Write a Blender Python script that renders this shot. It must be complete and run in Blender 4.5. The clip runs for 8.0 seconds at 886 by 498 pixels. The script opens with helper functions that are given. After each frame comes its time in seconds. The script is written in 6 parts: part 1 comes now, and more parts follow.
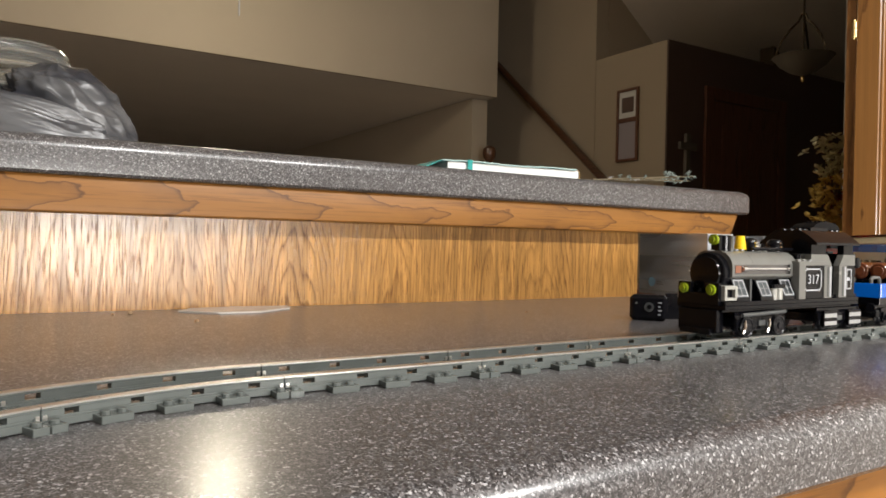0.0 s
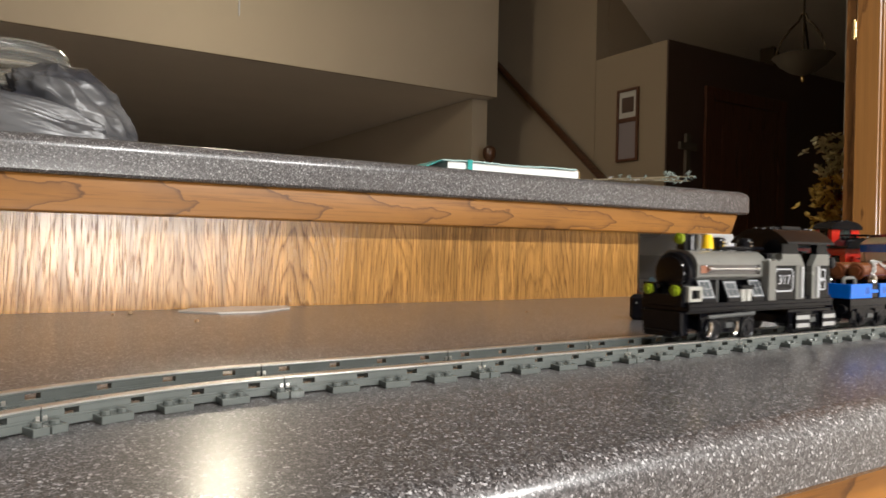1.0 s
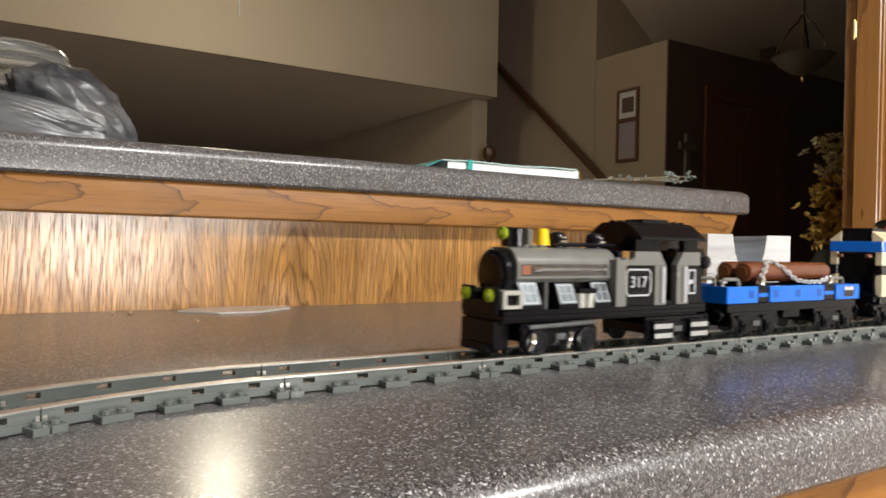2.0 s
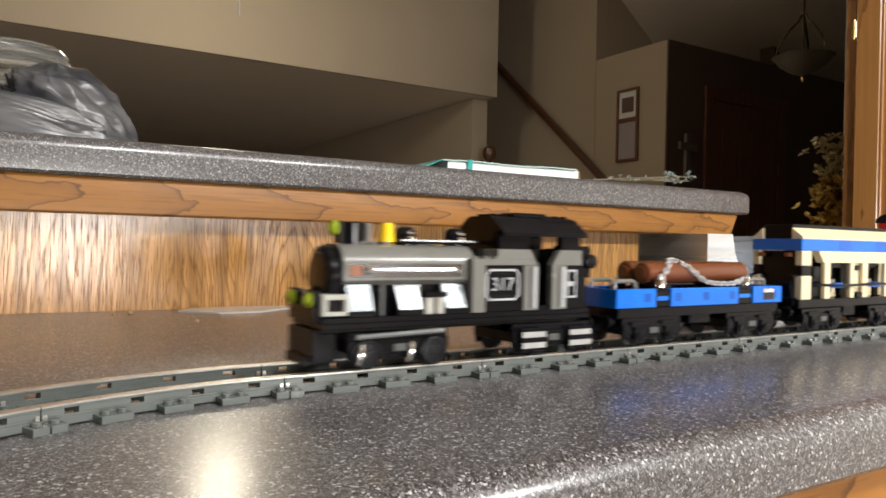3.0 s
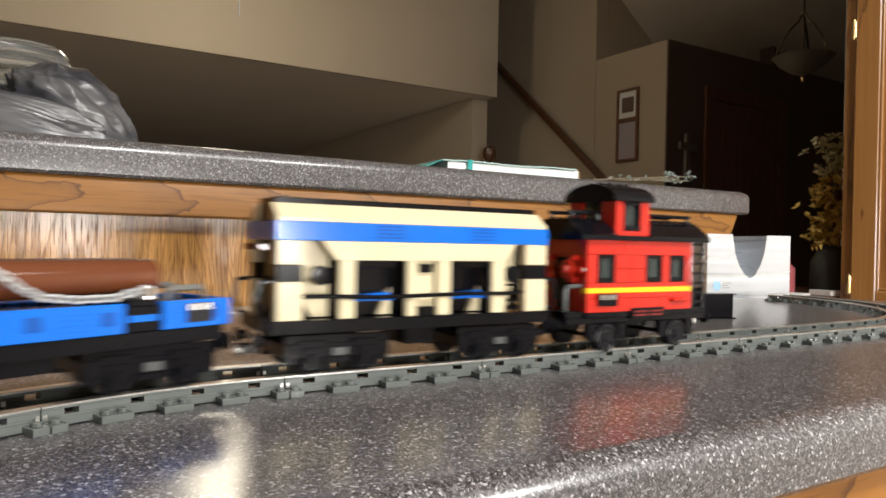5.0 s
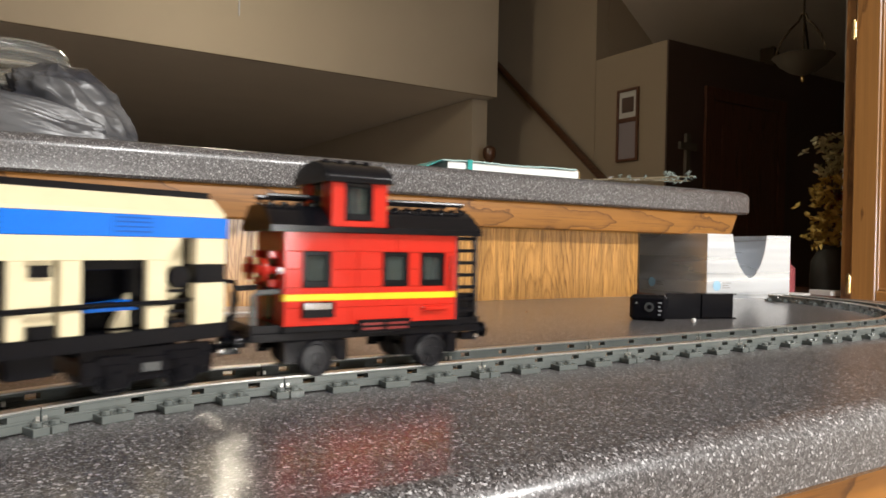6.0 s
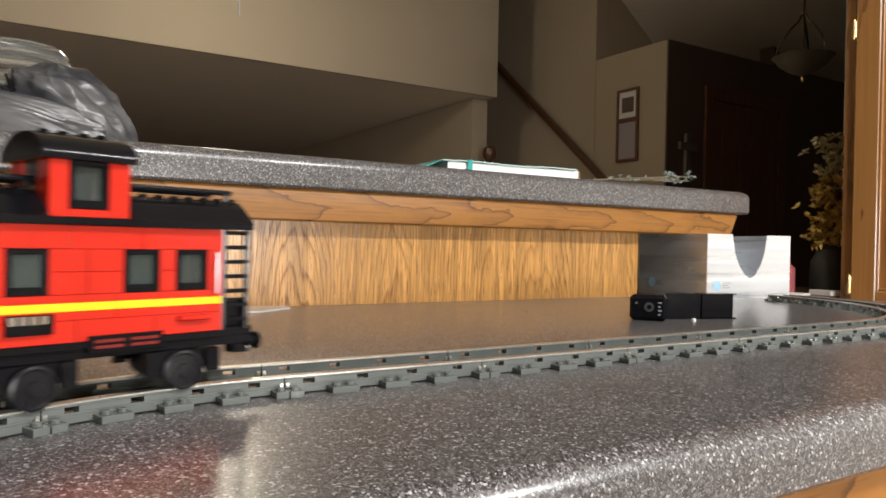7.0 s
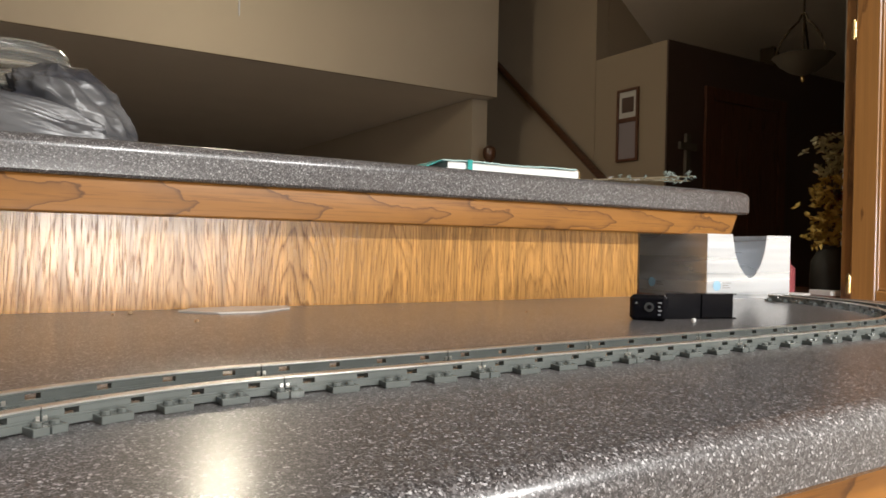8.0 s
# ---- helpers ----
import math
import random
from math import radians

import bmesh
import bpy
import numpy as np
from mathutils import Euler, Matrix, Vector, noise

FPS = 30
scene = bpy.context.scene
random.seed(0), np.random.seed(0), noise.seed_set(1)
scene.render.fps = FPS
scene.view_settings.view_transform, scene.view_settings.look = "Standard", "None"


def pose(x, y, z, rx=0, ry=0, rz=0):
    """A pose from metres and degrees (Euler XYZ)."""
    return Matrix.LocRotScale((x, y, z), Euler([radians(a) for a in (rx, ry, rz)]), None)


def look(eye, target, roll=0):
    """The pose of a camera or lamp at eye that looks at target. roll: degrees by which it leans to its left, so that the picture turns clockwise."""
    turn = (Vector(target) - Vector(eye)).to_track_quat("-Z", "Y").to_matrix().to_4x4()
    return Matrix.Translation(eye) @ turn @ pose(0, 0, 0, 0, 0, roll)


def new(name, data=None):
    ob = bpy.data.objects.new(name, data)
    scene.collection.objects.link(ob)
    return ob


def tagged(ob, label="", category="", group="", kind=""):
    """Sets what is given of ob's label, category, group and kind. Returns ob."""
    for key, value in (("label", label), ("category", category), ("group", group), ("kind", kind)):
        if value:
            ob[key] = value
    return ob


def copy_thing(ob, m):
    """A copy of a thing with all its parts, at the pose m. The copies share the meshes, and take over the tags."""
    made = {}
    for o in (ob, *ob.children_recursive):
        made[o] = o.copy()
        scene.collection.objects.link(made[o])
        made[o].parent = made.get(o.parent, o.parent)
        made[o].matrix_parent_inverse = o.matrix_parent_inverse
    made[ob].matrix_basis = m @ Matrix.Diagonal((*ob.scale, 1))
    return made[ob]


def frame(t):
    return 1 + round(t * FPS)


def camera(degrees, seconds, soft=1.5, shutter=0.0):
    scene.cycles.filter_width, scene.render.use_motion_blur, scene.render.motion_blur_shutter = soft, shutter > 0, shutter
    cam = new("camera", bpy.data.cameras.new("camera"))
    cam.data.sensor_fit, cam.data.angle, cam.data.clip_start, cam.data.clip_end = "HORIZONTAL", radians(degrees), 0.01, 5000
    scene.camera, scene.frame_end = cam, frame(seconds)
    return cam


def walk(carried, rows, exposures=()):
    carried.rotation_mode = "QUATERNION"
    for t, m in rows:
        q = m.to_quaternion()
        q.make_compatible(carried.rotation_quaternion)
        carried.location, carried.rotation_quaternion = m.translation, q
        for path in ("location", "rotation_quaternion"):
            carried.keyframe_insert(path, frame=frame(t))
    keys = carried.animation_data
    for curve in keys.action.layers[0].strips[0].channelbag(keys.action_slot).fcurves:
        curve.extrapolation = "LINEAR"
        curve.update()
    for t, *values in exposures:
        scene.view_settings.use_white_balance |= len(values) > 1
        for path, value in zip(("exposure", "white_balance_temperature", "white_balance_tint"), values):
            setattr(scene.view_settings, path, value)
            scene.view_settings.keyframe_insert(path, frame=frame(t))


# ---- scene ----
cam = camera(64.0, 8.0, soft=1.7, shutter=0.72)


def eye_pose():
    """Level turn, then pitch, then roll of the fixed camera."""
    yaw, pitch, roll = radians(-31.725), radians(-0.4026), 1.139
    ahead = Vector((-math.sin(yaw) * math.cos(pitch), math.cos(yaw) * math.cos(pitch), math.sin(pitch)))
    eye = Vector((-0.1276, -0.3871, 0.0822))
    return look(eye, eye + ahead, roll)


walk(cam, [(0.0, eye_pose()), (8.0, eye_pose())],
     [(0.0, 0.07), (1.5, 0.06), (2.5, 0.08), (3.0, 0.14), (3.5, 0.17), (4.0, 0.27), (4.5, 0.15), (5.5, 0.08), (6.0, 0.05), (6.5, 0.05), (7.0, 0.08), (8.0, 0.06)])

# ---- light ----
world = bpy.data.worlds.new("night")
world.use_nodes = True
world.node_tree.nodes["Background"].inputs[0].default_value = (0.02, 0.018, 0.016, 1)
world.node_tree.nodes["Background"].inputs[1].default_value = 0.3
scene.world = world

FLOOR, CEIL, HALL_CEIL = -0.91, 1.53, 2.45
# Ceiling lamps out of view; places tuned for highlights and shade.
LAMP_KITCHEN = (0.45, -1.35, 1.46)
LAMP_SIDE = (1.25, -1.36, 1.46)
# The next two have no known source; they fill from behind the camera.
FILL_STRIP = (0.06, -2.45, 0.05)
FILL_PUCK = (0.68, -2.45, 0.10)
LAMP_FAN = (0.77, 2.9, 1.36)


def lamp(name, kind, place, watts, color, size=0.1, target=None):
    data = bpy.data.lights.new(name, kind)
    data.energy, data.color = watts, color
    if kind == "AREA":
        data.shape, data.size = "DISK", size
    else:
        data.shadow_soft_size = size
    ob = new(name, data)
    ob.matrix_world = look(place, target) if target else Matrix.Translation(place)
    return ob


WARM = (1.0, 0.98, 0.95)
AMBER = (1.0, 0.90, 0.70)
# Two unseen lamps added overhead, set by the highlights they give.
lamp("unseen_kitchen_light", "AREA", (LAMP_KITCHEN[0], LAMP_KITCHEN[1], LAMP_KITCHEN[2] - 0.03), 35, WARM, 0.32, (LAMP_KITCHEN[0], LAMP_KITCHEN[1] + 0.3, 0))
lamp("unseen_side_light", "AREA", (LAMP_SIDE[0], LAMP_SIDE[1], LAMP_SIDE[2] - 0.03), 33, WARM, 0.32, (LAMP_SIDE[0], LAMP_SIDE[1] + 0.3, 0))
# Fill lamps added for glare on the oak and flashes on the cars.
strip = lamp("fill_strip_light", "AREA", FILL_STRIP, 27, WARM, 0.5, (FILL_STRIP[0], 0.5, 0.06))
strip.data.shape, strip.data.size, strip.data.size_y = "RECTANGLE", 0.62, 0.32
lamp("fill_puck_light", "AREA", FILL_PUCK, 10, WARM, 0.21, (0.0, 0.0, 0.08))
lamp("fan_light", "POINT", (LAMP_FAN[0], LAMP_FAN[1], LAMP_FAN[2] + 0.15), 19, AMBER, 0.14)


# ---- mesh tools ----
def chamfer_box(bm, x0, x1, y0, y1, z0, z1, b=0.0003):
    """A box with chamfered edges."""
    lo, hi = (x0, y0, z0), (x1, y1, z1)
    b = min(b, (x1 - x0) / 3, (y1 - y0) / 3, (z1 - z0) / 3)
    v = {}
    for sx in (0, 1):
        for sy in (0, 1):
            for sz in (0, 1):
                s = (sx, sy, sz)
                for ax in range(3):
                    co = []
                    for k in range(3):
                        edge = hi[k] if s[k] else lo[k]
                        co.append(edge if k == ax else edge + (-b if s[k] else b))
                    v[s, ax] = bm.verts.new(co)
    for ax in range(3):
        o, q = [k for k in range(3) if k != ax]
        for side in (0, 1):
            ring = []
            for a, c in ((0, 0), (1, 0), (1, 1), (0, 1)):
                s = [0, 0, 0]
                s[ax], s[o], s[q] = side, a, c
                ring.append(v[tuple(s), ax])
            bm.faces.new(ring if (side == 1) == (ax != 1) else ring[::-1])
        for a in (0, 1):
            for c in (0, 1):
                s0, s1 = [0, 0, 0], [0, 0, 0]
                s0[o], s0[q], s1[o], s1[q] = a, c, a, c
                s0[ax], s1[ax] = 0, 1
                s0, s1 = tuple(s0), tuple(s1)
                bm.faces.new([v[s0, o], v[s1, o], v[s1, q], v[s0, q]])
    for sx in (0, 1):
        for sy in (0, 1):
            for sz in (0, 1):
                bm.faces.new([v[(sx, sy, sz), k] for k in range(3)])
    return bm


def lathe(bm, profile, m=None, seg=16):
    """Turns a profile of (radius, height) about z; m places it."""
    m = m or Matrix()
    rings = []
    for r, z in profile:
        if r < 1e-6:
            rings.append([bm.verts.new(m @ Vector((0, 0, z)))])
        else:
            rings.append([bm.verts.new(m @ Vector((r * math.cos(2 * math.pi * i / seg), r * math.sin(2 * math.pi * i / seg), z))) for i in range(seg)])
    for a, b in zip(rings, rings[1:]):
        for i in range(seg):
            j = (i + 1) % seg
            if len(a) == 1 and len(b) == 1:
                continue
            if len(a) == 1:
                bm.faces.new([a[0], b[i], b[j]])
            elif len(b) == 1:
                bm.faces.new([a[i], a[j], b[0]])
            else:
                bm.faces.new([a[i], a[j], b[j], b[i]])
    return bm


def rod(bm, a, b, r, seg=8, caps=True):
    """A round bar from a to b."""
    a, b = Vector(a), Vector(b)
    m = Matrix.Translation(a) @ (b - a).to_track_quat("Z", "Y").to_matrix().to_4x4()
    n = (b - a).length
    e = min(r * 0.15, n * 0.2)
    prof = [(r - e, 0), (r, e), (r, n - e), (r - e, n)]
    if caps:
        prof = [(0, 0)] + prof + [(0, n)]
    return lathe(bm, prof, m, seg)


def tube(bm, pts, r, seg=8, closed=False):
    """A round bar along a run of points."""
    pts = [Vector(p) for p in pts]
    rings = []
    up = Vector((0.13, 0.31, 0.94)).normalized()
    n = len(pts)
    for i, p in enumerate(pts):
        a = pts[(i - 1) % n] if closed or i else pts[0]
        b = pts[(i + 1) % n] if closed or i < n - 1 else pts[-1]
        d = (b - a).normalized()
        s = d.cross(up).normalized()
        w = s.cross(d)
        rr = r[i] if isinstance(r, (list, tuple)) else r
        rings.append([bm.verts.new(p + rr * (math.cos(2 * math.pi * k / seg) * s + math.sin(2 * math.pi * k / seg) * w)) for k in range(seg)])
    for i in range(n if closed else n - 1):
        a, b = rings[i], rings[(i + 1) % n]
        for k in range(seg):
            bm.faces.new([a[k], a[(k + 1) % seg], b[(k + 1) % seg], b[k]])
    if not closed:
        bm.faces.new(rings[0][::-1])
        bm.faces.new(rings[-1])
    return bm


def prism(bm, outline, d0, d1, axis="y"):
    """Pushes a flat outline from d0 to d1 along an axis; outline in the other two, in order."""
    def at(p, d):
        return {"x": (d, p[0], p[1]), "y": (p[0], d, p[1]), "z": (p[0], p[1], d)}[axis]
    a = [bm.verts.new(at(p, d0)) for p in outline]
    b = [bm.verts.new(at(p, d1)) for p in outline]
    bm.faces.new(a)
    bm.faces.new(b[::-1])
    for i in range(len(a)):
        j = (i + 1) % len(a)
        bm.faces.new([a[i], b[i], b[j], a[j]])
    return bm


def arc(cx, cz, r, a0, a1, n):
    return [(cx + r * math.cos(radians(a0 + (a1 - a0) * i / n)), cz + r * math.sin(radians(a0 + (a1 - a0) * i / n))) for i in range(n + 1)]


def box(x0, x1, y0, y1, z0, z1, b=0.0003):
    return chamfer_box(bmesh.new(), x0, x1, y0, y1, z0, z1, b)


def boxes(*rows, b=0.0003):
    bm = bmesh.new()
    for row in rows:
        chamfer_box(bm, *row, b)
    return bm


def studs(bm, xs, ys, z, r=0.0024, h=0.0017, seg=10):
    for x in xs:
        for y in ys:
            lathe(bm, [(r, 0), (r, h - 0.0003), (r - 0.0003, h), (0, h)], Matrix.Translation((x, y, z)), seg)
    return bm


def finish(name, bm, material, smooth=35):
    bmesh.ops.recalc_face_normals(bm, faces=bm.faces[:])
    me = bpy.data.meshes.new(name)
    bm.to_mesh(me)
    bm.free()
    me.materials.append(material)
    if smooth:
        me.shade_smooth()
        me.set_sharp_from_angle(angle=radians(smooth))
    return me


def part(name, bm, material, parent, label="", at=None, kind=""):
    """One mesh under a thing or a part."""
    ob = new(name, finish(name, bm, material))
    ob.parent = parent
    if at is not None:
        ob.matrix_basis = at
    return tagged(ob, label, kind=kind)


def thing(name, label, category, m=None, group="", kind=""):
    """An empty at a thing's base, to hold its parts."""
    ob = new(name)
    ob.empty_display_size = 0.02
    ob.matrix_basis = m or Matrix()
    return tagged(ob, label, category, group, kind)


def solid(name, bm, material, label, category, m=None, kind="", group=""):
    """A thing of one mesh."""
    ob = new(name, finish(name, bm, material))
    ob.matrix_basis = m or Matrix()
    return tagged(ob, label, category, group, kind)


# ---- materials ----
class Nodes:
    """A short way to write a node material."""

    def __init__(self, name):
        self.m = bpy.data.materials.new(name)
        self.m.use_nodes = True
        self.t = self.m.node_tree
        self.b = self.t.nodes["Principled BSDF"]

    def add(self, kind, values=(), **props):
        n = self.t.nodes.new("ShaderNode" + kind)
        for k, v in props.items():
            if k == "operation":
                n.operation = v
            elif k == "data_type":
                n.data_type = v
            elif k == "feature":
                n.feature = v
            elif k == "wave_type":
                n.wave_type = v
            elif k == "bands_direction":
                n.bands_direction = v
            elif k == "blend_type":
                n.blend_type = v
        for k, v in dict(values).items():
            self.put(n.inputs[k], v)
        return n

    def put(self, socket, v):
        if isinstance(v, bpy.types.NodeSocket):
            self.t.links.new(v, socket)
        elif isinstance(v, bpy.types.Node):
            self.t.links.new(v.outputs[0], socket)
        else:
            socket.default_value = v

    def coords(self, scale=(1, 1, 1), turn=(0, 0, 0)):
        c = self.add("TexCoord")
        return self.add("Mapping", {"Vector": c.outputs["Object"], "Scale": scale, "Rotation": turn})

    def ramp(self, fac, stops):
        r = self.add("ValToRGB", {"Fac": fac})
        while len(r.color_ramp.elements) < len(stops):
            r.color_ramp.elements.new(0.5)
        for e, (pos, col) in zip(r.color_ramp.elements, stops):
            e.position = pos
            e.color = (*col, 1) if len(col) == 3 else col
        return r

    def mix(self, fac, a, b, blend="MIX"):
        n = self.add("Mix", data_type="RGBA", blend_type=blend)
        self.put(n.inputs["Factor"], fac)
        self.put(n.inputs[6], a)
        self.put(n.inputs[7], b)
        return n.outputs[2]

    def math(self, op, a, b=0.0):
        n = self.add("Math", operation=op)
        self.put(n.inputs[0], a)
        self.put(n.inputs[1], b)
        return n.outputs[0]

    def bump(self, height, strength=0.1, distance=0.001):
        n = self.add("Bump", {"Height": height, "Strength": strength, "Distance": distance})
        self.put(self.b.inputs["Normal"], n)
        self.put(self.b.inputs["Coat Normal"], n)

    def set(self, **kw):
        for k, v in kw.items():
            self.put(self.b.inputs[{"color": "Base Color", "rough": "Roughness", "metal": "Metallic", "coat": "Coat Weight", "coat_rough": "Coat Roughness",
                                    "glass": "Transmission Weight", "ior": "IOR", "alpha": "Alpha", "glow": "Emission Strength", "glow_color": "Emission Color", "spec": "Specular IOR Level"}[k]], v)
        return self.m


def c4(c):
    return (*c, 1)


def plastic(name, color, rough=0.18, vary=0.12, spec=0.5):
    n = Nodes(name)
    co = n.coords()
    big = n.add("TexNoise", {"Vector": co, "Scale": 60.0, "Detail": 3.0})
    dark = tuple(x * (1 - vary) for x in color)
    col = n.mix(big.outputs[0], c4(dark), c4(tuple(min(1, x * (1 + vary * 0.6)) for x in color)))
    fine = n.add("TexNoise", {"Vector": co, "Scale": 900.0, "Detail": 2.0})
    r = n.math("ADD", n.math("MULTIPLY", big.outputs[0], 0.12), rough - 0.06)
    n.bump(fine.outputs[0], 0.05, 0.0004)
    return n.set(color=col, rough=r, spec=spec)


def metal(name, color, rough=0.2, brushed=None, pure=1.0):
    n = Nodes(name)
    co = n.coords(brushed or (1, 1, 1))
    g = n.add("TexNoise", {"Vector": co, "Scale": 120.0, "Detail": 4.0})
    n.bump(g.outputs[0], 0.08, 0.0003)
    r = n.math("ADD", n.math("MULTIPLY", g.outputs[0], 0.15), rough - 0.07)
    return n.set(color=c4(color), metal=pure, rough=r)


def speckled_laminate(name):
    """Fine chips of near-black, brown, grey and a few white ones under a clear glossy coat."""
    n = Nodes(name)
    co = n.coords()
    chips = n.add("TexVoronoi", {"Vector": co, "Scale": 850.0, "Randomness": 1.0})
    grit = n.add("TexVoronoi", {"Vector": co, "Scale": 1750.0})
    sep1 = n.add("SeparateColor", {"Color": chips.outputs["Color"]})
    sep2 = n.add("SeparateColor", {"Color": grit.outputs["Color"]})
    base = n.ramp(sep1.outputs[0], [(0.0, (0.012, 0.011, 0.012)), (0.36, (0.024, 0.021, 0.022)), (0.44, (0.066, 0.060, 0.061)), (0.70, (0.092, 0.085, 0.086)), (0.78, (0.16, 0.153, 0.157)), (0.94, (0.21, 0.205, 0.21)), (0.97, (0.60, 0.60, 0.61))])
    fine = n.ramp(sep2.outputs[1], [(0.0, (0.010, 0.009, 0.010)), (0.45, (0.044, 0.039, 0.040)), (0.60, (0.095, 0.088, 0.089)), (0.90, (0.15, 0.143, 0.146)), (0.95, (0.56, 0.56, 0.57))])
    col = n.mix(0.38, base, fine)
    wear = n.add("TexNoise", {"Vector": co, "Scale": 9.0, "Detail": 5.0})
    col = n.mix(n.math("MULTIPLY", wear.outputs[0], 0.08), col, c4((0.072, 0.064, 0.062)))
    orange_peel = n.add("TexNoise", {"Vector": co, "Scale": 300.0, "Detail": 2.0})
    n.bump(orange_peel.outputs[0], 0.06, 0.0005)
    smear = n.math("ADD", n.math("MULTIPLY", wear.outputs[0], 0.10), 0.145)
    return n.set(color=col, rough=0.36, coat=0.58, coat_rough=smear)


def oak(name, along="z", light=(0.42, 0.20, 0.062), dark=(0.13, 0.052, 0.014), rings=55.0, wave=5.0, calm=1.0, rough=0.32, thread=0.5, across="x", steady=0.35, stretch=0.22, coat=0.75, coat_rough=0.22):
    """Oak: growth rings across one axis, bent into arches by a slow wave, and fine pores along the grain."""
    n = Nodes(name)
    co = n.add("TexCoord").outputs["Object"]
    xyz = n.add("SeparateXYZ", {"Vector": co})
    side = xyz.outputs["XYZ".index(across.upper())]
    long_scale = {"z": (1, 1, stretch), "x": (stretch, 1, 1), "y": (1, stretch, 1)}[along]
    thin = {"z": (1, 1, 0.02), "x": (0.02, 1, 1), "y": (1, 0.02, 1)}[along]
    warp = n.add("TexNoise", {"Vector": n.add("Mapping", {"Vector": co, "Scale": long_scale}), "Scale": 9.0 * calm, "Detail": 1.5, "Roughness": 0.4})
    jig = n.add("TexNoise", {"Vector": n.add("Mapping", {"Vector": co, "Scale": long_scale}), "Scale": 70.0, "Detail": 2.0})
    t = n.math("ADD", n.math("MULTIPLY", side, rings), n.math("ADD", n.math("MULTIPLY", warp.outputs[0], wave), n.math("MULTIPLY", jig.outputs[0], 0.55)))
    ring = n.math("FRACT", t)
    late = n.ramp(ring, [(0.0, (0.0, 0.0, 0.0)), (0.5, (0.03, 0.03, 0.03)), (0.80, (0.38, 0.38, 0.38)), (0.93, (1, 1, 1)), (1.0, (0.1, 0.1, 0.1))])
    pores = n.add("TexNoise", {"Vector": n.add("Mapping", {"Vector": co, "Scale": thin}), "Scale": 420.0, "Detail": 3.0, "Roughness": 0.6})
    threads = n.ramp(pores.outputs[0], [(0.40, (1, 1, 1)), (0.52, (0, 0, 0))])
    streak = n.add("TexNoise", {"Vector": n.add("Mapping", {"Vector": co, "Scale": thin}), "Scale": 90.0, "Detail": 2.0})
    blot = n.add("TexNoise", {"Vector": co, "Scale": 7.0, "Detail": 3.0})
    tone = n.mix(streak.outputs[0], c4(tuple(x * 0.74 for x in light)), c4(tuple(x * 1.2 for x in light)))
    tone = n.mix(n.math("MULTIPLY", blot.outputs[0], 0.35), tone, c4(tuple(x * 0.72 for x in light)))
    calm_parts = n.add("TexNoise", {"Vector": n.add("Mapping", {"Vector": co, "Scale": long_scale}), "Scale": 14.0, "Detail": 1.0})
    force = n.ramp(calm_parts.outputs[0], [(0.36, (steady, steady, steady)), (0.6, (0.95, 0.95, 0.95))])
    mid = n.mix(n.math("MULTIPLY", late.outputs[0], force.outputs[0]), tone, c4(dark))
    both = n.math("MULTIPLY", n.math("MULTIPLY", threads.outputs[0], n.math("ADD", n.math("MULTIPLY", force.outputs[0], 0.75), 0.25)), n.math("ADD", n.math("MULTIPLY", late.outputs[0], 0.5), thread * 0.6))
    col = n.mix(both, mid, c4(tuple(x * 0.75 for x in dark)))
    n.bump(n.math("SUBTRACT", 1.0, n.math("ADD", both, n.math("MULTIPLY", late.outputs[0], 0.4))), 0.32, 0.0007)
    return n.set(color=col, rough=rough, coat=coat, coat_rough=coat_rough)


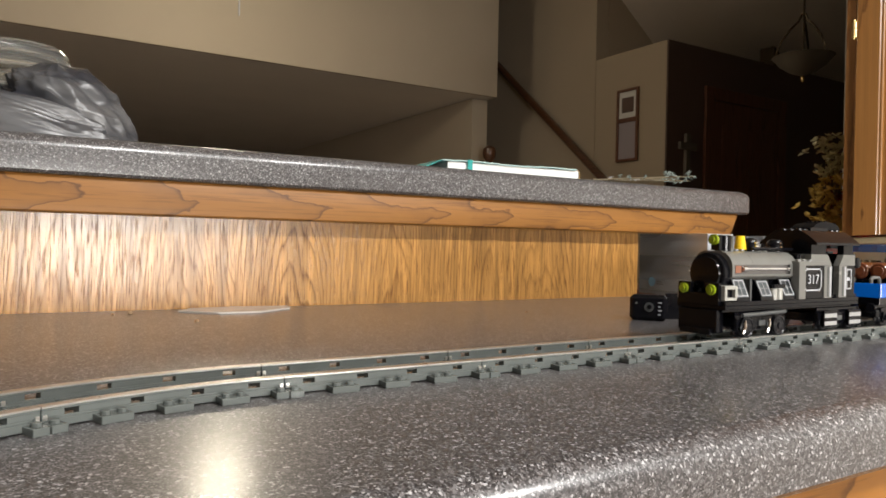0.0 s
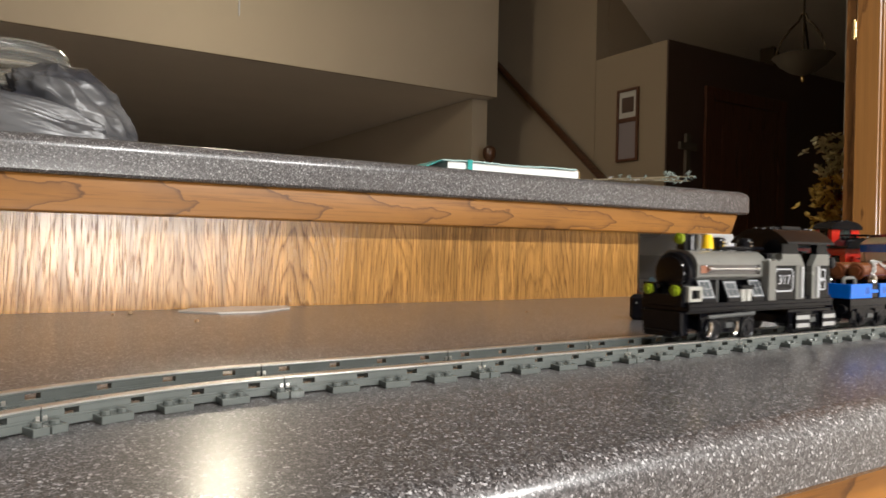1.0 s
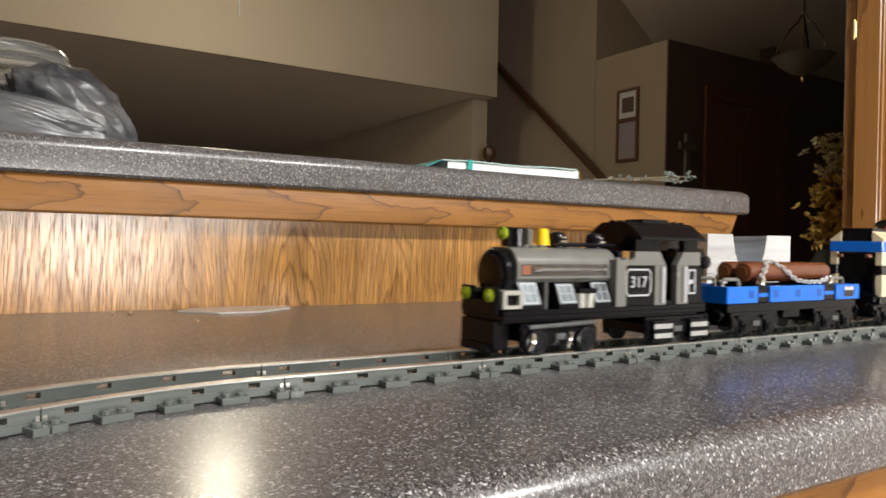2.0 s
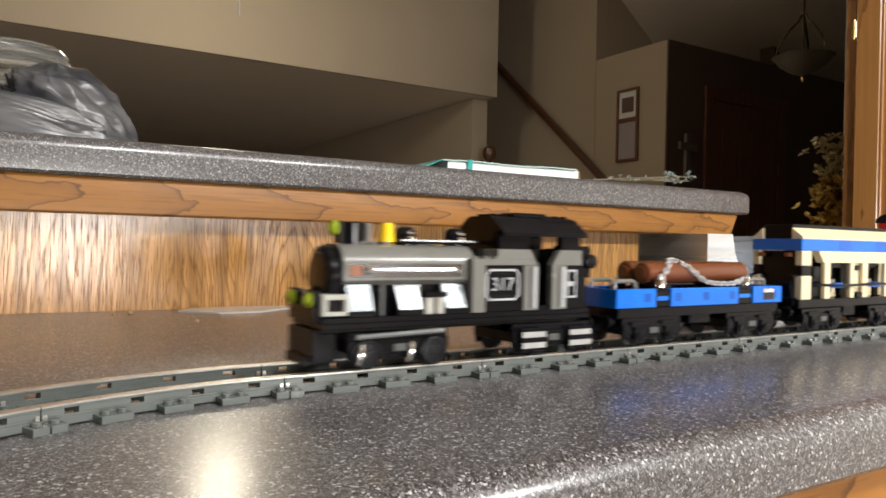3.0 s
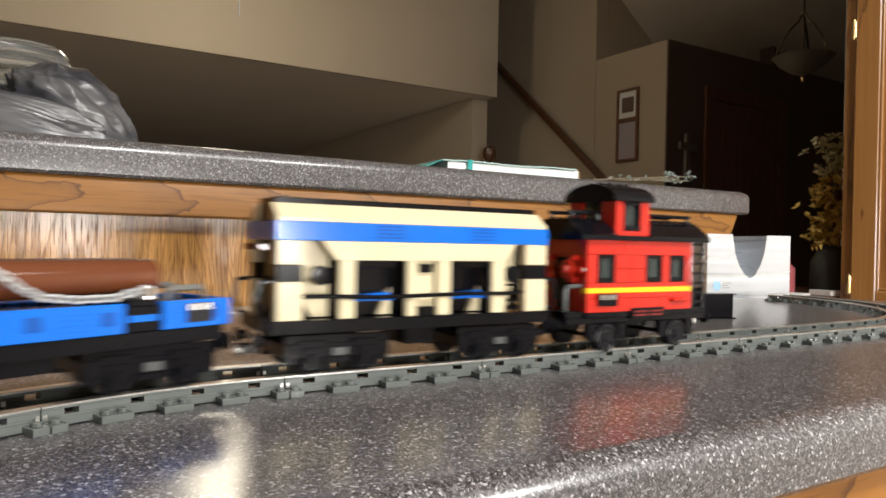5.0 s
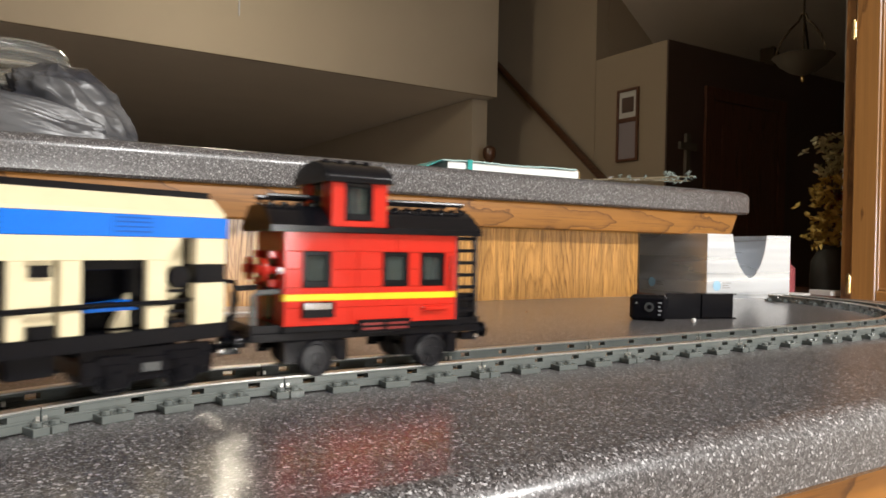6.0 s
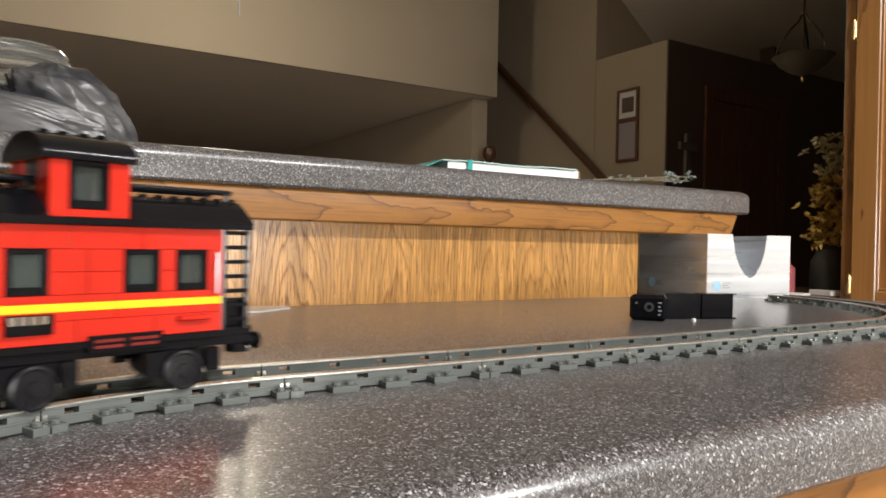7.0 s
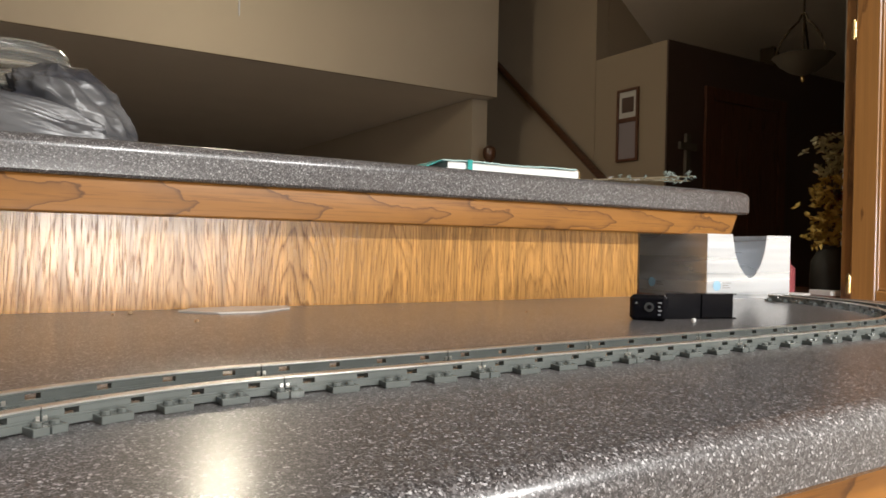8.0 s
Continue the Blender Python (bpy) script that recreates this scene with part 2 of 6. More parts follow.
def veneer(name, light, dark):
    """Flat-sawn oak veneer in upright leaves: nested arches up the middle of each leaf, straight grain at its sides, broken by pores."""
    n = Nodes(name)
    co = n.add("TexCoord").outputs["Object"]
    xyz = n.add("SeparateXYZ", {"Vector": co})
    x, z = xyz.outputs[0], xyz.outputs[2]
    tall = n.add("Mapping", {"Vector": co, "Scale": (1, 1, 0.22)})
    thin = n.add("Mapping", {"Vector": co, "Scale": (1, 1, 0.045)})
    warp = n.add("TexNoise", {"Vector": tall, "Scale": 15.0, "Detail": 2.0})
    jig = n.add("TexNoise", {"Vector": n.add("Mapping", {"Vector": co, "Scale": (1, 1, 0.09)}), "Scale": 95.0, "Detail": 3.0})
    place = n.math("ADD", n.math("DIVIDE", n.math("ADD", x, 1.1), 0.137), n.math("MULTIPLY", warp.outputs[0], 0.25))
    index = n.math("FLOOR", place)
    chance = n.math("FRACT", n.math("MULTIPLY", n.math("SINE", n.math("MULTIPLY", index, 12.9898)), 437.585))
    side = n.math("ADD", n.math("MULTIPLY", n.math("SUBTRACT", n.math("FRACT", place), 0.5), 0.137), n.math("MULTIPLY", n.math("SUBTRACT", chance, 0.5), 0.05))
    deep = n.math("ADD", n.math("MULTIPLY", n.math("ADD", z, n.math("MULTIPLY", chance, 0.5)), 0.085), n.math("MULTIPLY", warp.outputs[0], 0.035))
    r = n.math("SQRT", n.math("ADD", n.math("MULTIPLY", side, side), n.math("MULTIPLY", deep, deep)))
    t = n.math("ADD", n.math("MULTIPLY", r, 215.0), n.math("MULTIPLY", jig.outputs[0], 1.2))
    late = n.ramp(n.math("FRACT", t), [(0.0, (0.05, 0.05, 0.05)), (0.40, (0.0, 0.0, 0.0)), (0.66, (0.30, 0.30, 0.30)), (0.86, (1, 1, 1)), (1.0, (0.15, 0.15, 0.15))])
    pores = n.add("TexNoise", {"Vector": thin, "Scale": 620.0, "Detail": 3.0, "Roughness": 0.65})
    dash = n.ramp(pores.outputs[0], [(0.44, (1, 1, 1)), (0.60, (0.25, 0.25, 0.25))])
    streak = n.add("TexNoise", {"Vector": thin, "Scale": 110.0, "Detail": 3.0})
    blot = n.add("TexNoise", {"Vector": tall, "Scale": 9.0, "Detail": 3.0})
    calm = n.ramp(blot.outputs[0], [(0.36, (0.50, 0.50, 0.50)), (0.60, (1, 1, 1))])
    tone = n.mix(n.ramp(streak.outputs[0], [(0.35, (0, 0, 0)), (0.65, (1, 1, 1))]).outputs[0], c4(tuple(v * 0.66 for v in light)), c4(tuple(v * 1.22 for v in light)))
    tone = n.mix(n.math("MULTIPLY", chance, 0.25), tone, c4(tuple(v * 0.70 for v in light)))
    line = n.math("MULTIPLY", n.math("MULTIPLY", late.outputs[0], n.math("ADD", n.math("MULTIPLY", dash.outputs[0], 0.75), 0.25)), calm.outputs[0])
    flecks = n.math("MULTIPLY", n.ramp(pores.outputs[0], [(0.38, (1, 1, 1)), (0.47, (0, 0, 0))]).outputs[0], 0.75)
    marks = n.math("MAXIMUM", line, flecks)
    col = n.mix(n.math("MULTIPLY", marks, 0.90), tone, c4(dark))
    n.bump(n.math("SUBTRACT", 1.0, marks), 0.22, 0.0004)
    gloss = n.math("SUBTRACT", 1.0, n.math("MULTIPLY", marks, 1.0))
    return n.set(color=col, rough=0.42, coat=gloss, coat_rough=0.23, spec=0.2)


def trim_oak(name, light, dark):
    """Flat-sawn oak board along x: sparse bold arches crossing it, and faint pores."""
    n = Nodes(name)
    co = n.add("TexCoord").outputs["Object"]
    xyz = n.add("SeparateXYZ", {"Vector": co})
    warp = n.add("TexNoise", {"Vector": n.add("Mapping", {"Vector": co, "Scale": (1, 1, 2.4)}), "Scale": 8.0, "Detail": 3.0, "Roughness": 0.45})
    jig = n.add("TexNoise", {"Vector": co, "Scale": 85.0, "Detail": 3.0})
    bow = n.math("MULTIPLY", n.math("ABSOLUTE", n.math("SUBTRACT", xyz.outputs[2], 0.124)), 26.0)
    t = n.math("ADD", n.math("ADD", n.math("MULTIPLY", xyz.outputs[0], 7.0), bow), n.math("ADD", n.math("MULTIPLY", warp.outputs[0], 2.3), n.math("MULTIPLY", jig.outputs[0], 0.22)))
    ring = n.math("FRACT", t)
    line = n.ramp(ring, [(0.0, (0, 0, 0)), (0.55, (0.04, 0.04, 0.04)), (0.86, (0.30, 0.30, 0.30)), (0.935, (0.85, 0.85, 0.85)), (0.965, (0, 0, 0))])
    thin = n.add("Mapping", {"Vector": co, "Scale": (0.03, 1, 1)})
    pores = n.add("TexNoise", {"Vector": thin, "Scale": 480.0, "Detail": 3.0})
    streak = n.add("TexNoise", {"Vector": thin, "Scale": 130.0, "Detail": 2.0})
    blot = n.add("TexNoise", {"Vector": co, "Scale": 6.0, "Detail": 3.0})
    tone = n.mix(streak.outputs[0], c4(tuple(x * 0.82 for x in light)), c4(tuple(x * 1.16 for x in light)))
    tone = n.mix(n.math("MULTIPLY", blot.outputs[0], 0.4), tone, c4(tuple(x * 0.74 for x in light)))
    col = n.mix(n.math("MULTIPLY", line.outputs[0], 0.92), tone, c4(dark))
    col = n.mix(n.math("MULTIPLY", n.ramp(pores.outputs[0], [(0.36, (1, 1, 1)), (0.46, (0, 0, 0))]).outputs[0], 0.3), col, c4(dark))
    n.bump(pores.outputs[0], 0.15, 0.0004)
    return n.set(color=col, rough=0.48, coat=0.06, coat_rough=0.3, spec=0.3)


def paint(name, color, rough=0.7):
    n = Nodes(name)
    co = n.coords()
    a = n.add("TexNoise", {"Vector": co, "Scale": 2.2, "Detail": 4.0})
    f = n.add("TexNoise", {"Vector": co, "Scale": 160.0, "Detail": 3.0})
    col = n.mix(a.outputs[0], c4(tuple(x * 0.93 for x in color)), c4(tuple(min(1, x * 1.06) for x in color)))
    n.bump(f.outputs[0], 0.15, 0.002)
    return n.set(color=col, rough=rough)


def glowing(name, color, strength):
    n = Nodes(name)
    return n.set(color=c4(color), glow=strength, glow_color=c4(color), rough=0.4)


LAMINATE = speckled_laminate("speckled_laminate")
OAK_PANEL = veneer("oak_veneer", (0.50, 0.250, 0.064), (0.095, 0.036, 0.010))
OAK_TRIM = trim_oak("oak_trim", (0.305, 0.130, 0.025), (0.060, 0.020, 0.005))
OAK_POST = oak("oak_cabinet", "z", light=(0.42, 0.195, 0.056), dark=(0.17, 0.068, 0.018), rings=40.0, wave=5.0, thread=0.25, across="y")
WALL_PAINT = paint("beige_wall_paint", (0.51, 0.425, 0.315))
CEIL_PAINT = paint("white_ceiling_paint", (0.80, 0.72, 0.63))
# Hall wall's shade put into the colour; the picture print shares it.
SHADE_PRINT_BROWN = paint("brown_shade_and_print", (0.15, 0.10, 0.084))
DARK_WOOD = oak("dark_stained_wood", "z", light=(0.22, 0.088, 0.05), dark=(0.09, 0.036, 0.02), rings=30.0, thread=0.2)
RAIL_WOOD = oak("handrail_wood", "y", light=(0.12, 0.045, 0.018), dark=(0.05, 0.018, 0.008), rings=30.0, thread=0.2, across="z")
# Tone raised so the floor bounces more light; the stairs share it.
CARPET = paint("carpet", (0.40, 0.345, 0.28), 0.95)
BLACK = plastic("black_plastic", (0.0045, 0.0045, 0.0060), 0.18, spec=0.20)
DGREY = plastic("dark_grey_plastic", (0.075, 0.078, 0.078), 0.25)
LGREY = plastic("grey_plastic", (0.150, 0.148, 0.136), 0.25)
TRACKGREY = plastic("track_grey_plastic", (0.112, 0.124, 0.118), 0.22)
WHITE = plastic("white_plastic", (0.78, 0.78, 0.76), 0.2)
RED = plastic("red_plastic", (0.52, 0.021, 0.011), 0.12)
BLUE = plastic("blue_plastic", (0.003, 0.135, 0.62), 0.16)
TAN = plastic("tan_plastic", (0.68, 0.59, 0.39), 0.2)
YELLOW = plastic("yellow_plastic", (0.85, 0.55, 0.02), 0.18)
BROWN = plastic("brown_plastic", (0.13, 0.040, 0.016), 0.14)
LIME = Nodes("clear_green_plastic").set(color=c4((0.34, 0.44, 0.02)), rough=0.08, glass=0.35, ior=1.5)
CHROME = metal("chrome", (0.85, 0.85, 0.86), 0.09)


def brushed_steel(name):
    """Thin polished sheet: slightly wavy, so that what it mirrors runs into level bands."""
    n = Nodes(name)
    co = n.add("TexCoord").outputs["Object"]
    hair = n.add("TexNoise", {"Vector": n.add("Mapping", {"Vector": co, "Scale": (0.02, 0.02, 1)}), "Scale": 1400.0, "Detail": 2.0})
    wave = n.add("TexNoise", {"Vector": n.add("Mapping", {"Vector": co, "Scale": (0.05, 0.05, 1)}), "Scale": 40.0, "Detail": 1.0})
    smear = n.add("TexNoise", {"Vector": co, "Scale": 14.0, "Detail": 3.0})
    n.bump(n.math("ADD", n.math("MULTIPLY", hair.outputs[0], 0.012), wave.outputs[0]), 0.60, 0.006)
    dull = n.ramp(wave.outputs[0], [(0.38, (0.10, 0.10, 0.10)), (0.62, (0.46, 0.46, 0.46))])
    r = n.math("ADD", n.math("MULTIPLY", smear.outputs[0], 0.10), dull.outputs[0])
    return n.set(color=c4((0.80, 0.84, 0.89)), metal=0.68, rough=r)


STEEL = brushed_steel("brushed_steel")
RAILSTEEL = metal("rail_metal", (0.86, 0.85, 0.82), 0.3)
SMOKED = Nodes("smoked_glass").set(color=c4((0.05, 0.08, 0.075)), rough=0.05, spec=0.7)
PAPER = paint("white_paper", (0.82, 0.82, 0.8), 0.6)
TEAL = plastic("teal_cover", (0.02, 0.33, 0.31), 0.35)
GOLD = metal("brass_wire", (0.75, 0.55, 0.25), 0.25)

# ---- kitchen structure ----
BAR = pose(0, 0.477, 0, 0, 0, -1.175)


def rounded_slab(x0, x1, y_front, y_back, z0, z1, r, n=6):
    """A slab whose front top edge is rolled; the front faces -y."""
    out = [(y_back, z0), (y_front + 0.004, z0), (y_front, z0 + 0.004)]
    out += [(y_front + r - r * math.cos(radians(a)), z1 - r + r * math.sin(radians(a))) for a in [90 * i / n for i in range(n + 1)]]
    out += [(y_back, z1)]
    return prism(bmesh.new(), out, x0, x1, "x")


COUNTER_Y = -0.19
solid("countertop", rounded_slab(-0.20, 1.14, COUNTER_Y, 0.492, -0.036, 0.0, 0.017), LAMINATE, "dark speckled laminate countertop with a rolled front edge", "countertop", kind="structure")
solid("countertop_return", rounded_slab(0, 1.35, 0, 0.85, -0.036, 0.0, 0.017), LAMINATE, "dark speckled laminate countertop return of the corner", "countertop", pose(-0.2, -0.88, 0, 0, 0, 90), kind="structure")
base_cab = thing("base_cabinet", "oak base cabinet carrying the speckled countertop", "cabinet")
part("body", box(-0.2, 1.12, -0.150, 0.44, FLOOR + 0.1, -0.037, 0.002), OAK_TRIM, base_cab)
part("face_rail", box(-0.2, 1.12, -0.172, -0.1505, -0.075, -0.0365, 0.002), OAK_TRIM, base_cab, "oak face rail under the counter")
part("drawer_front", box(-0.15, 0.4, -0.188, -0.1725, -0.22, -0.078, 0.004), OAK_TRIM, base_cab)
part("drawer_front", box(0.45, 1.05, -0.188, -0.1725, -0.22, -0.078, 0.004), OAK_TRIM, base_cab)
part("plinth", box(-0.2, 1.10, -0.10, 0.44, FLOOR, FLOOR + 0.1, 0.002), DARK_WOOD, base_cab)
return_cab = thing("base_cabinet", "oak base cabinet under the counter return", "cabinet")
part("body", box(-1.03, -0.24, -0.85, 0.42, FLOOR, -0.037, 0.002), OAK_TRIM, return_cab)

# raised bar: half wall, veneer panel, trim, top
solid("bar_wall", box(-1.1, 0.785, 0.012, 0.13, FLOOR, 0.146, 0.001), WALL_PAINT, "low half wall that carries the raised bar top", "wall", BAR, "structure")
solid("bar_panel", box(-1.1, 0.786, 0.0, 0.0115, -0.0010, 0.1455, 0.0012), OAK_PANEL, "golden oak veneer panel behind the counter", "panel", BAR, "structure")
trim_bm = prism(bmesh.new(), [(-0.0003, 0.1075), (-0.026, 0.1072), (-0.028, 0.1092), (-0.028, 0.1435), (-0.0265, 0.1465), (-0.0003, 0.1465)], -1.1, 0.985, "x")
for v in trim_bm.verts:
    if v.co.x > 0.9:
        v.co.x += (v.co.z - 0.106) * 0.5
solid("bar_trim", trim_bm, OAK_TRIM, "oak trim board with bold grain under the bar top", "trim", BAR, "structure")


def bar_top():
    bm = bmesh.new()
    r, z0, z1 = 0.014, 0.147, 0.188
    x1, yf = 1.035, -0.036
    layers = [(z0, 0.003), (z0 + 0.003, 0.0)] + [(z1 - r + r * math.sin(radians(a)), r - r * math.cos(radians(a))) for a in (0, 18, 36, 54, 72, 90)]
    rings = []
    for z, inset in layers:
        c = 0.012
        a, b = x1 - inset, yf + inset
        pts = [(-1.1, 0.42), (-1.1, b)] + [(a - c + c * math.sin(radians(t)), b + c - c * math.cos(radians(t))) for t in (0, 30, 60, 90)] + [(a, 0.42)]
        rings.append([bm.verts.new((x, y, z)) for x, y in pts])
    for p, q in zip(rings, rings[1:]):
        for i in range(len(p)):
            j = (i + 1) % len(p)
            bm.faces.new([p[i], p[j], q[j], q[i]])
    bm.faces.new(rings[0][::-1])
    bm.faces.new(rings[-1])
    return bm


solid("bar_top", bar_top(), LAMINATE, "raised bar top in dark speckled laminate with rounded edge", "bar top", BAR, "structure")

# floor, ceilings and walls
solid("floor", box(-5, 9, -2.6, 11.4, FLOOR - 0.1, FLOOR, 0.001), CARPET, "beige carpeted floor", "floor", kind="structure")
solid("ceiling", box(-5, 3.4, -2.6, 3.99, HALL_CEIL, HALL_CEIL + 0.1, 0.001), CEIL_PAINT, "plain white ceiling of the kitchen", "ceiling", kind="structure")
solid("ceiling_hall", box(3.405, 9, -2.6, 8.2, HALL_CEIL, HALL_CEIL + 0.1, 0.001), CEIL_PAINT, "plain white ceiling of the hall", "ceiling", kind="structure")
solid("ceiling_low", box(-5, 3.04, 4.0305, 11.4, 1.205, 1.30, 0.001), CEIL_PAINT, "low ceiling of the room beyond", "ceiling", kind="structure")
solid("wall_header", box(-5, 3.04, 4.0, 4.03, 1.205, HALL_CEIL, 0.001), WALL_PAINT, "beige header wall over the wide opening", "wall", kind="structure")
solid("wall_pier", box(2.90, 3.04, 4.125, 11.4, FLOOR, 1.20, 0.001), WALL_PAINT, "beige side wall of the room beyond", "wall", kind="structure")
solid("wall_pier_upper", box(2.90, 3.04, 4.125, 8.2, 1.305, HALL_CEIL, 0.001), WALL_PAINT, "beige wall beside the stairs", "wall", kind="structure")
solid("wall_north", box(-5, 2.895, 11.2, 11.35, FLOOR, 1.20, 0.001), WALL_PAINT, "beige back wall of the room beyond", "wall", kind="structure")
solid("wall_west", box(-5.1, -5.0, -2.6, 11.4, FLOOR, HALL_CEIL, 0.001), WALL_PAINT, "beige side wall", "wall", kind="structure")
solid("wall_south", box(-5, 9, -2.75, -2.6, FLOOR, HALL_CEIL, 0.001), WALL_PAINT, "beige kitchen wall behind the cook", "wall", kind="structure")
solid("wall_east", box(9.0, 9.1, -2.6, 8.2, FLOOR, HALL_CEIL, 0.001), WALL_PAINT, "beige far side wall", "wall", kind="structure")
solid("wall_far", box(3.045, 9, 8.05, 8.2, FLOOR, HALL_CEIL, 0.001), WALL_PAINT, "beige wall at the top of the stairs", "wall", kind="structure")
solid("wall_stairs", box(3.60, 3.72, 3.53, 8.0, FLOOR, HALL_CEIL, 0.001), WALL_PAINT, "beige stair wall", "wall", kind="structure")
solid("wall_stairs_low", box(3.60, 3.72, 2.861, 3.525, FLOOR, 1.47, 0.001), WALL_PAINT, "beige stair wall ending in a low ledge", "wall", kind="structure")
# Shade is in this wall's brown; it also hides the lit stair wall end.
solid("wall_hall", box(3.601, 8.9, 2.848, 2.8605, FLOOR, 1.471, 0.001), SHADE_PRINT_BROWN, "hall wall coloured brown for its shade, with a ledge on top", "wall", kind="structure")
solid("wall_ledge", box(3.725, 8.9, 2.862, 3.525, 1.37, 1.47, 0.001), WALL_PAINT, "plain plant ledge on top of the wall", "ledge", kind="structure")
gable = prism(bmesh.new(), [(3.725, 1.475), (4.55, 1.475), (4.55, 1.49), (3.725, 2.25)], 3.53, 3.62, "y")
solid("wall_gable", gable, WALL_PAINT, "beige wall with a sloping top above the ledge", "wall", kind="structure")
slope = prism(bmesh.new(), [(3.73, 2.06), (4.38, 1.56), (8.9, 1.56), (8.9, 1.64), (4.42, 1.64), (3.73, 2.14)], 0.9, 3.526, "y")
for v in slope.verts:
    v.co.z = min(v.co.z + (3.526 - v.co.y) * 0.34, HALL_CEIL + 0.06)
solid("ceiling_slope", slope, CEIL_PAINT, "sloping white ceiling over the hall", "ceiling", kind="structure")

# ---- railway track ----
R0, STRAIGHT = 0.32, 0.64
RAIL_TOP = 0.0101


def on_track(u, v=0.0):
    """The point u metres along the line (0 where the near curve meets the straight) and v metres to its far side."""
    quarter = R0 * math.pi / 2
    if u < -quarter:
        return Vector((-R0 - v, -R0 + u + quarter))
    if u < 0:
        a = -u / R0
        return Vector((-math.sin(a) * (R0 + v), -R0 + math.cos(a) * (R0 + v)))
    if u <= STRAIGHT:
        return Vector((u, v))
    a = (u - STRAIGHT) / R0
    return Vector((STRAIGHT + math.sin(a) * (R0 - v), R0 - math.cos(a) * (R0 - v)))


def track_piece(bend):
    """One track piece from its start; bend 1 curves to the far side, -1 to the near side, 0 is straight."""
    n = 0.128 if bend == 0 else R0 * radians(22.5)
    step = n / 4

    def place(bm):
        if bend:
            for v in bm.verts:
                a = v.co.x / R0
                rad = R0 - bend * v.co.y
                v.co.x, v.co.y = math.sin(a) * rad, bend * (R0 - math.cos(a) * rad)
        return bm

    piece = thing("track_piece", "grey plastic %s track piece with metal-topped rails" % ("curved" if bend else "straight"), "toy track", group="toy train tracks")
    g = 0.0003
    for k in range(5):
        x0, x1 = k * step - 0.008, k * step + 0.008
        x0, x1 = max(x0, g), min(x1, n - g)
        bm = boxes((x0, x1, -0.032, 0.032, 0.0, 0.0036))
        centres = [k * step - 0.004, k * step + 0.004]
        centres = [c for c in centres if 0 < c < n]
        studs(bm, centres, (-0.0272, 0.0272), 0.0036)
        part("sleeper", place(bm), TRACKGREY, piece)
    for side in (-1, 1):
        c = side * 0.020

        def sweep(bm, half, z0, z1, x0=g, x1=n - g, cuts=8):
            e = 0.00025
            ring = [(-half + e, z0), (half - e, z0), (half, z0 + e), (half, z1 - e), (half - e, z1), (-half + e, z1), (-half, z1 - e), (-half, z0 + e)]
            rows = [[bm.verts.new((x0 + (x1 - x0) * i / cuts, c + y, z)) for y, z in ring] for i in range(cuts + 1)]
            for a, b in zip(rows, rows[1:]):
                for i in range(8):
                    bm.faces.new([a[i], a[(i + 1) % 8], b[(i + 1) % 8], b[i]])
            bm.faces.new(rows[0][::-1])
            bm.faces.new(rows[-1])

        base = bmesh.new()
        sweep(base, 0.0029, 0.0007, 0.0042)
        rail = part("rail", place(base), TRACKGREY, piece)
        web = bmesh.new()
        edges = [g]
        for k in range(4):
            edges += [k * step + 0.0105, k * step + 0.0172]
        edges.append(n - g)
        sweep(web, 0.0027, 0.0041, 0.0054)
        for a, b in zip(edges[::2], edges[1::2]):
            sweep(web, 0.0027, 0.0053, 0.0081, a, b, 3)
        sweep(web, 0.0028, 0.0080, 0.0092)
        part("rail_web", place(web), TRACKGREY, rail)
        cap = bmesh.new()
        sweep(cap, 0.0031, 0.0091, RAIL_TOP)
        part("rail_cap", place(cap), RAILSTEEL, rail, "shiny metal rail cap")
        for a, b in ((0.0008, 0.0026), (n - 0.0026, n - 0.0008)):
            clip = bmesh.new()
            sweep(clip, 0.0035, 0.0040, 0.0064, a, b, 1)
            part("rail_joint", place(clip), RAILSTEEL, rail, "bright metal contact clip")
    return piece


def lay_track():
    first = track_piece(0)
    first.matrix_basis = pose(0, 0, 0)
    for k in range(1, 5):
        copy_thing(first, pose(0.128 * k, 0, 0))
    far = track_piece(1)
    far.matrix_basis = pose(STRAIGHT, 0, 0)
    for k in range(1, 4):
        p = on_track(STRAIGHT + R0 * radians(22.5) * k)
        copy_thing(far, pose(p.x, p.y, 0, 0, 0, 22.5 * k))
    near = track_piece(-1)
    for k in range(4):
        u = -R0 * radians(22.5) * (k + 1)
        p = on_track(u)
        m = pose(p.x, p.y, 0, 0, 0, 22.5 * (k + 1))
        if k:
            copy_thing(near, m)
        else:
            near.matrix_basis = m
    for k in range(3):
        p = on_track(-R0 * math.pi / 2 - 0.128 * (k + 1))
        copy_thing(first, pose(p.x, p.y, 0, 0, 0, 90))


lay_track()

# ---- toy train ----
MM = 0.001
STICKER = metal("silver_sticker", (0.80, 0.80, 0.82), 0.16)
PRINT_WHITE = plastic("silver_print", (0.42, 0.43, 0.45), 0.2)
STEP_WHITE = plastic("step_stripe_white", (0.33, 0.33, 0.32), 0.3)
STICKER_DARK = plastic("black_sticker", (0.012, 0.012, 0.016), 0.1)
GREY_FOIL = metal("grey_foil_sticker", (0.105, 0.12, 0.13), 0.30)
DARK_FOIL = metal("dark_foil_sticker", (0.20, 0.20, 0.21), 0.22)
PALE_GREY = plastic("pale_grey_plastic", (0.36, 0.355, 0.32), 0.2)
DARK_RED = plastic("dark_red_print", (0.16, 0.010, 0.008), 0.3)
RUST = plastic("orange_sticker", (0.24, 0.10, 0.06), 0.2)
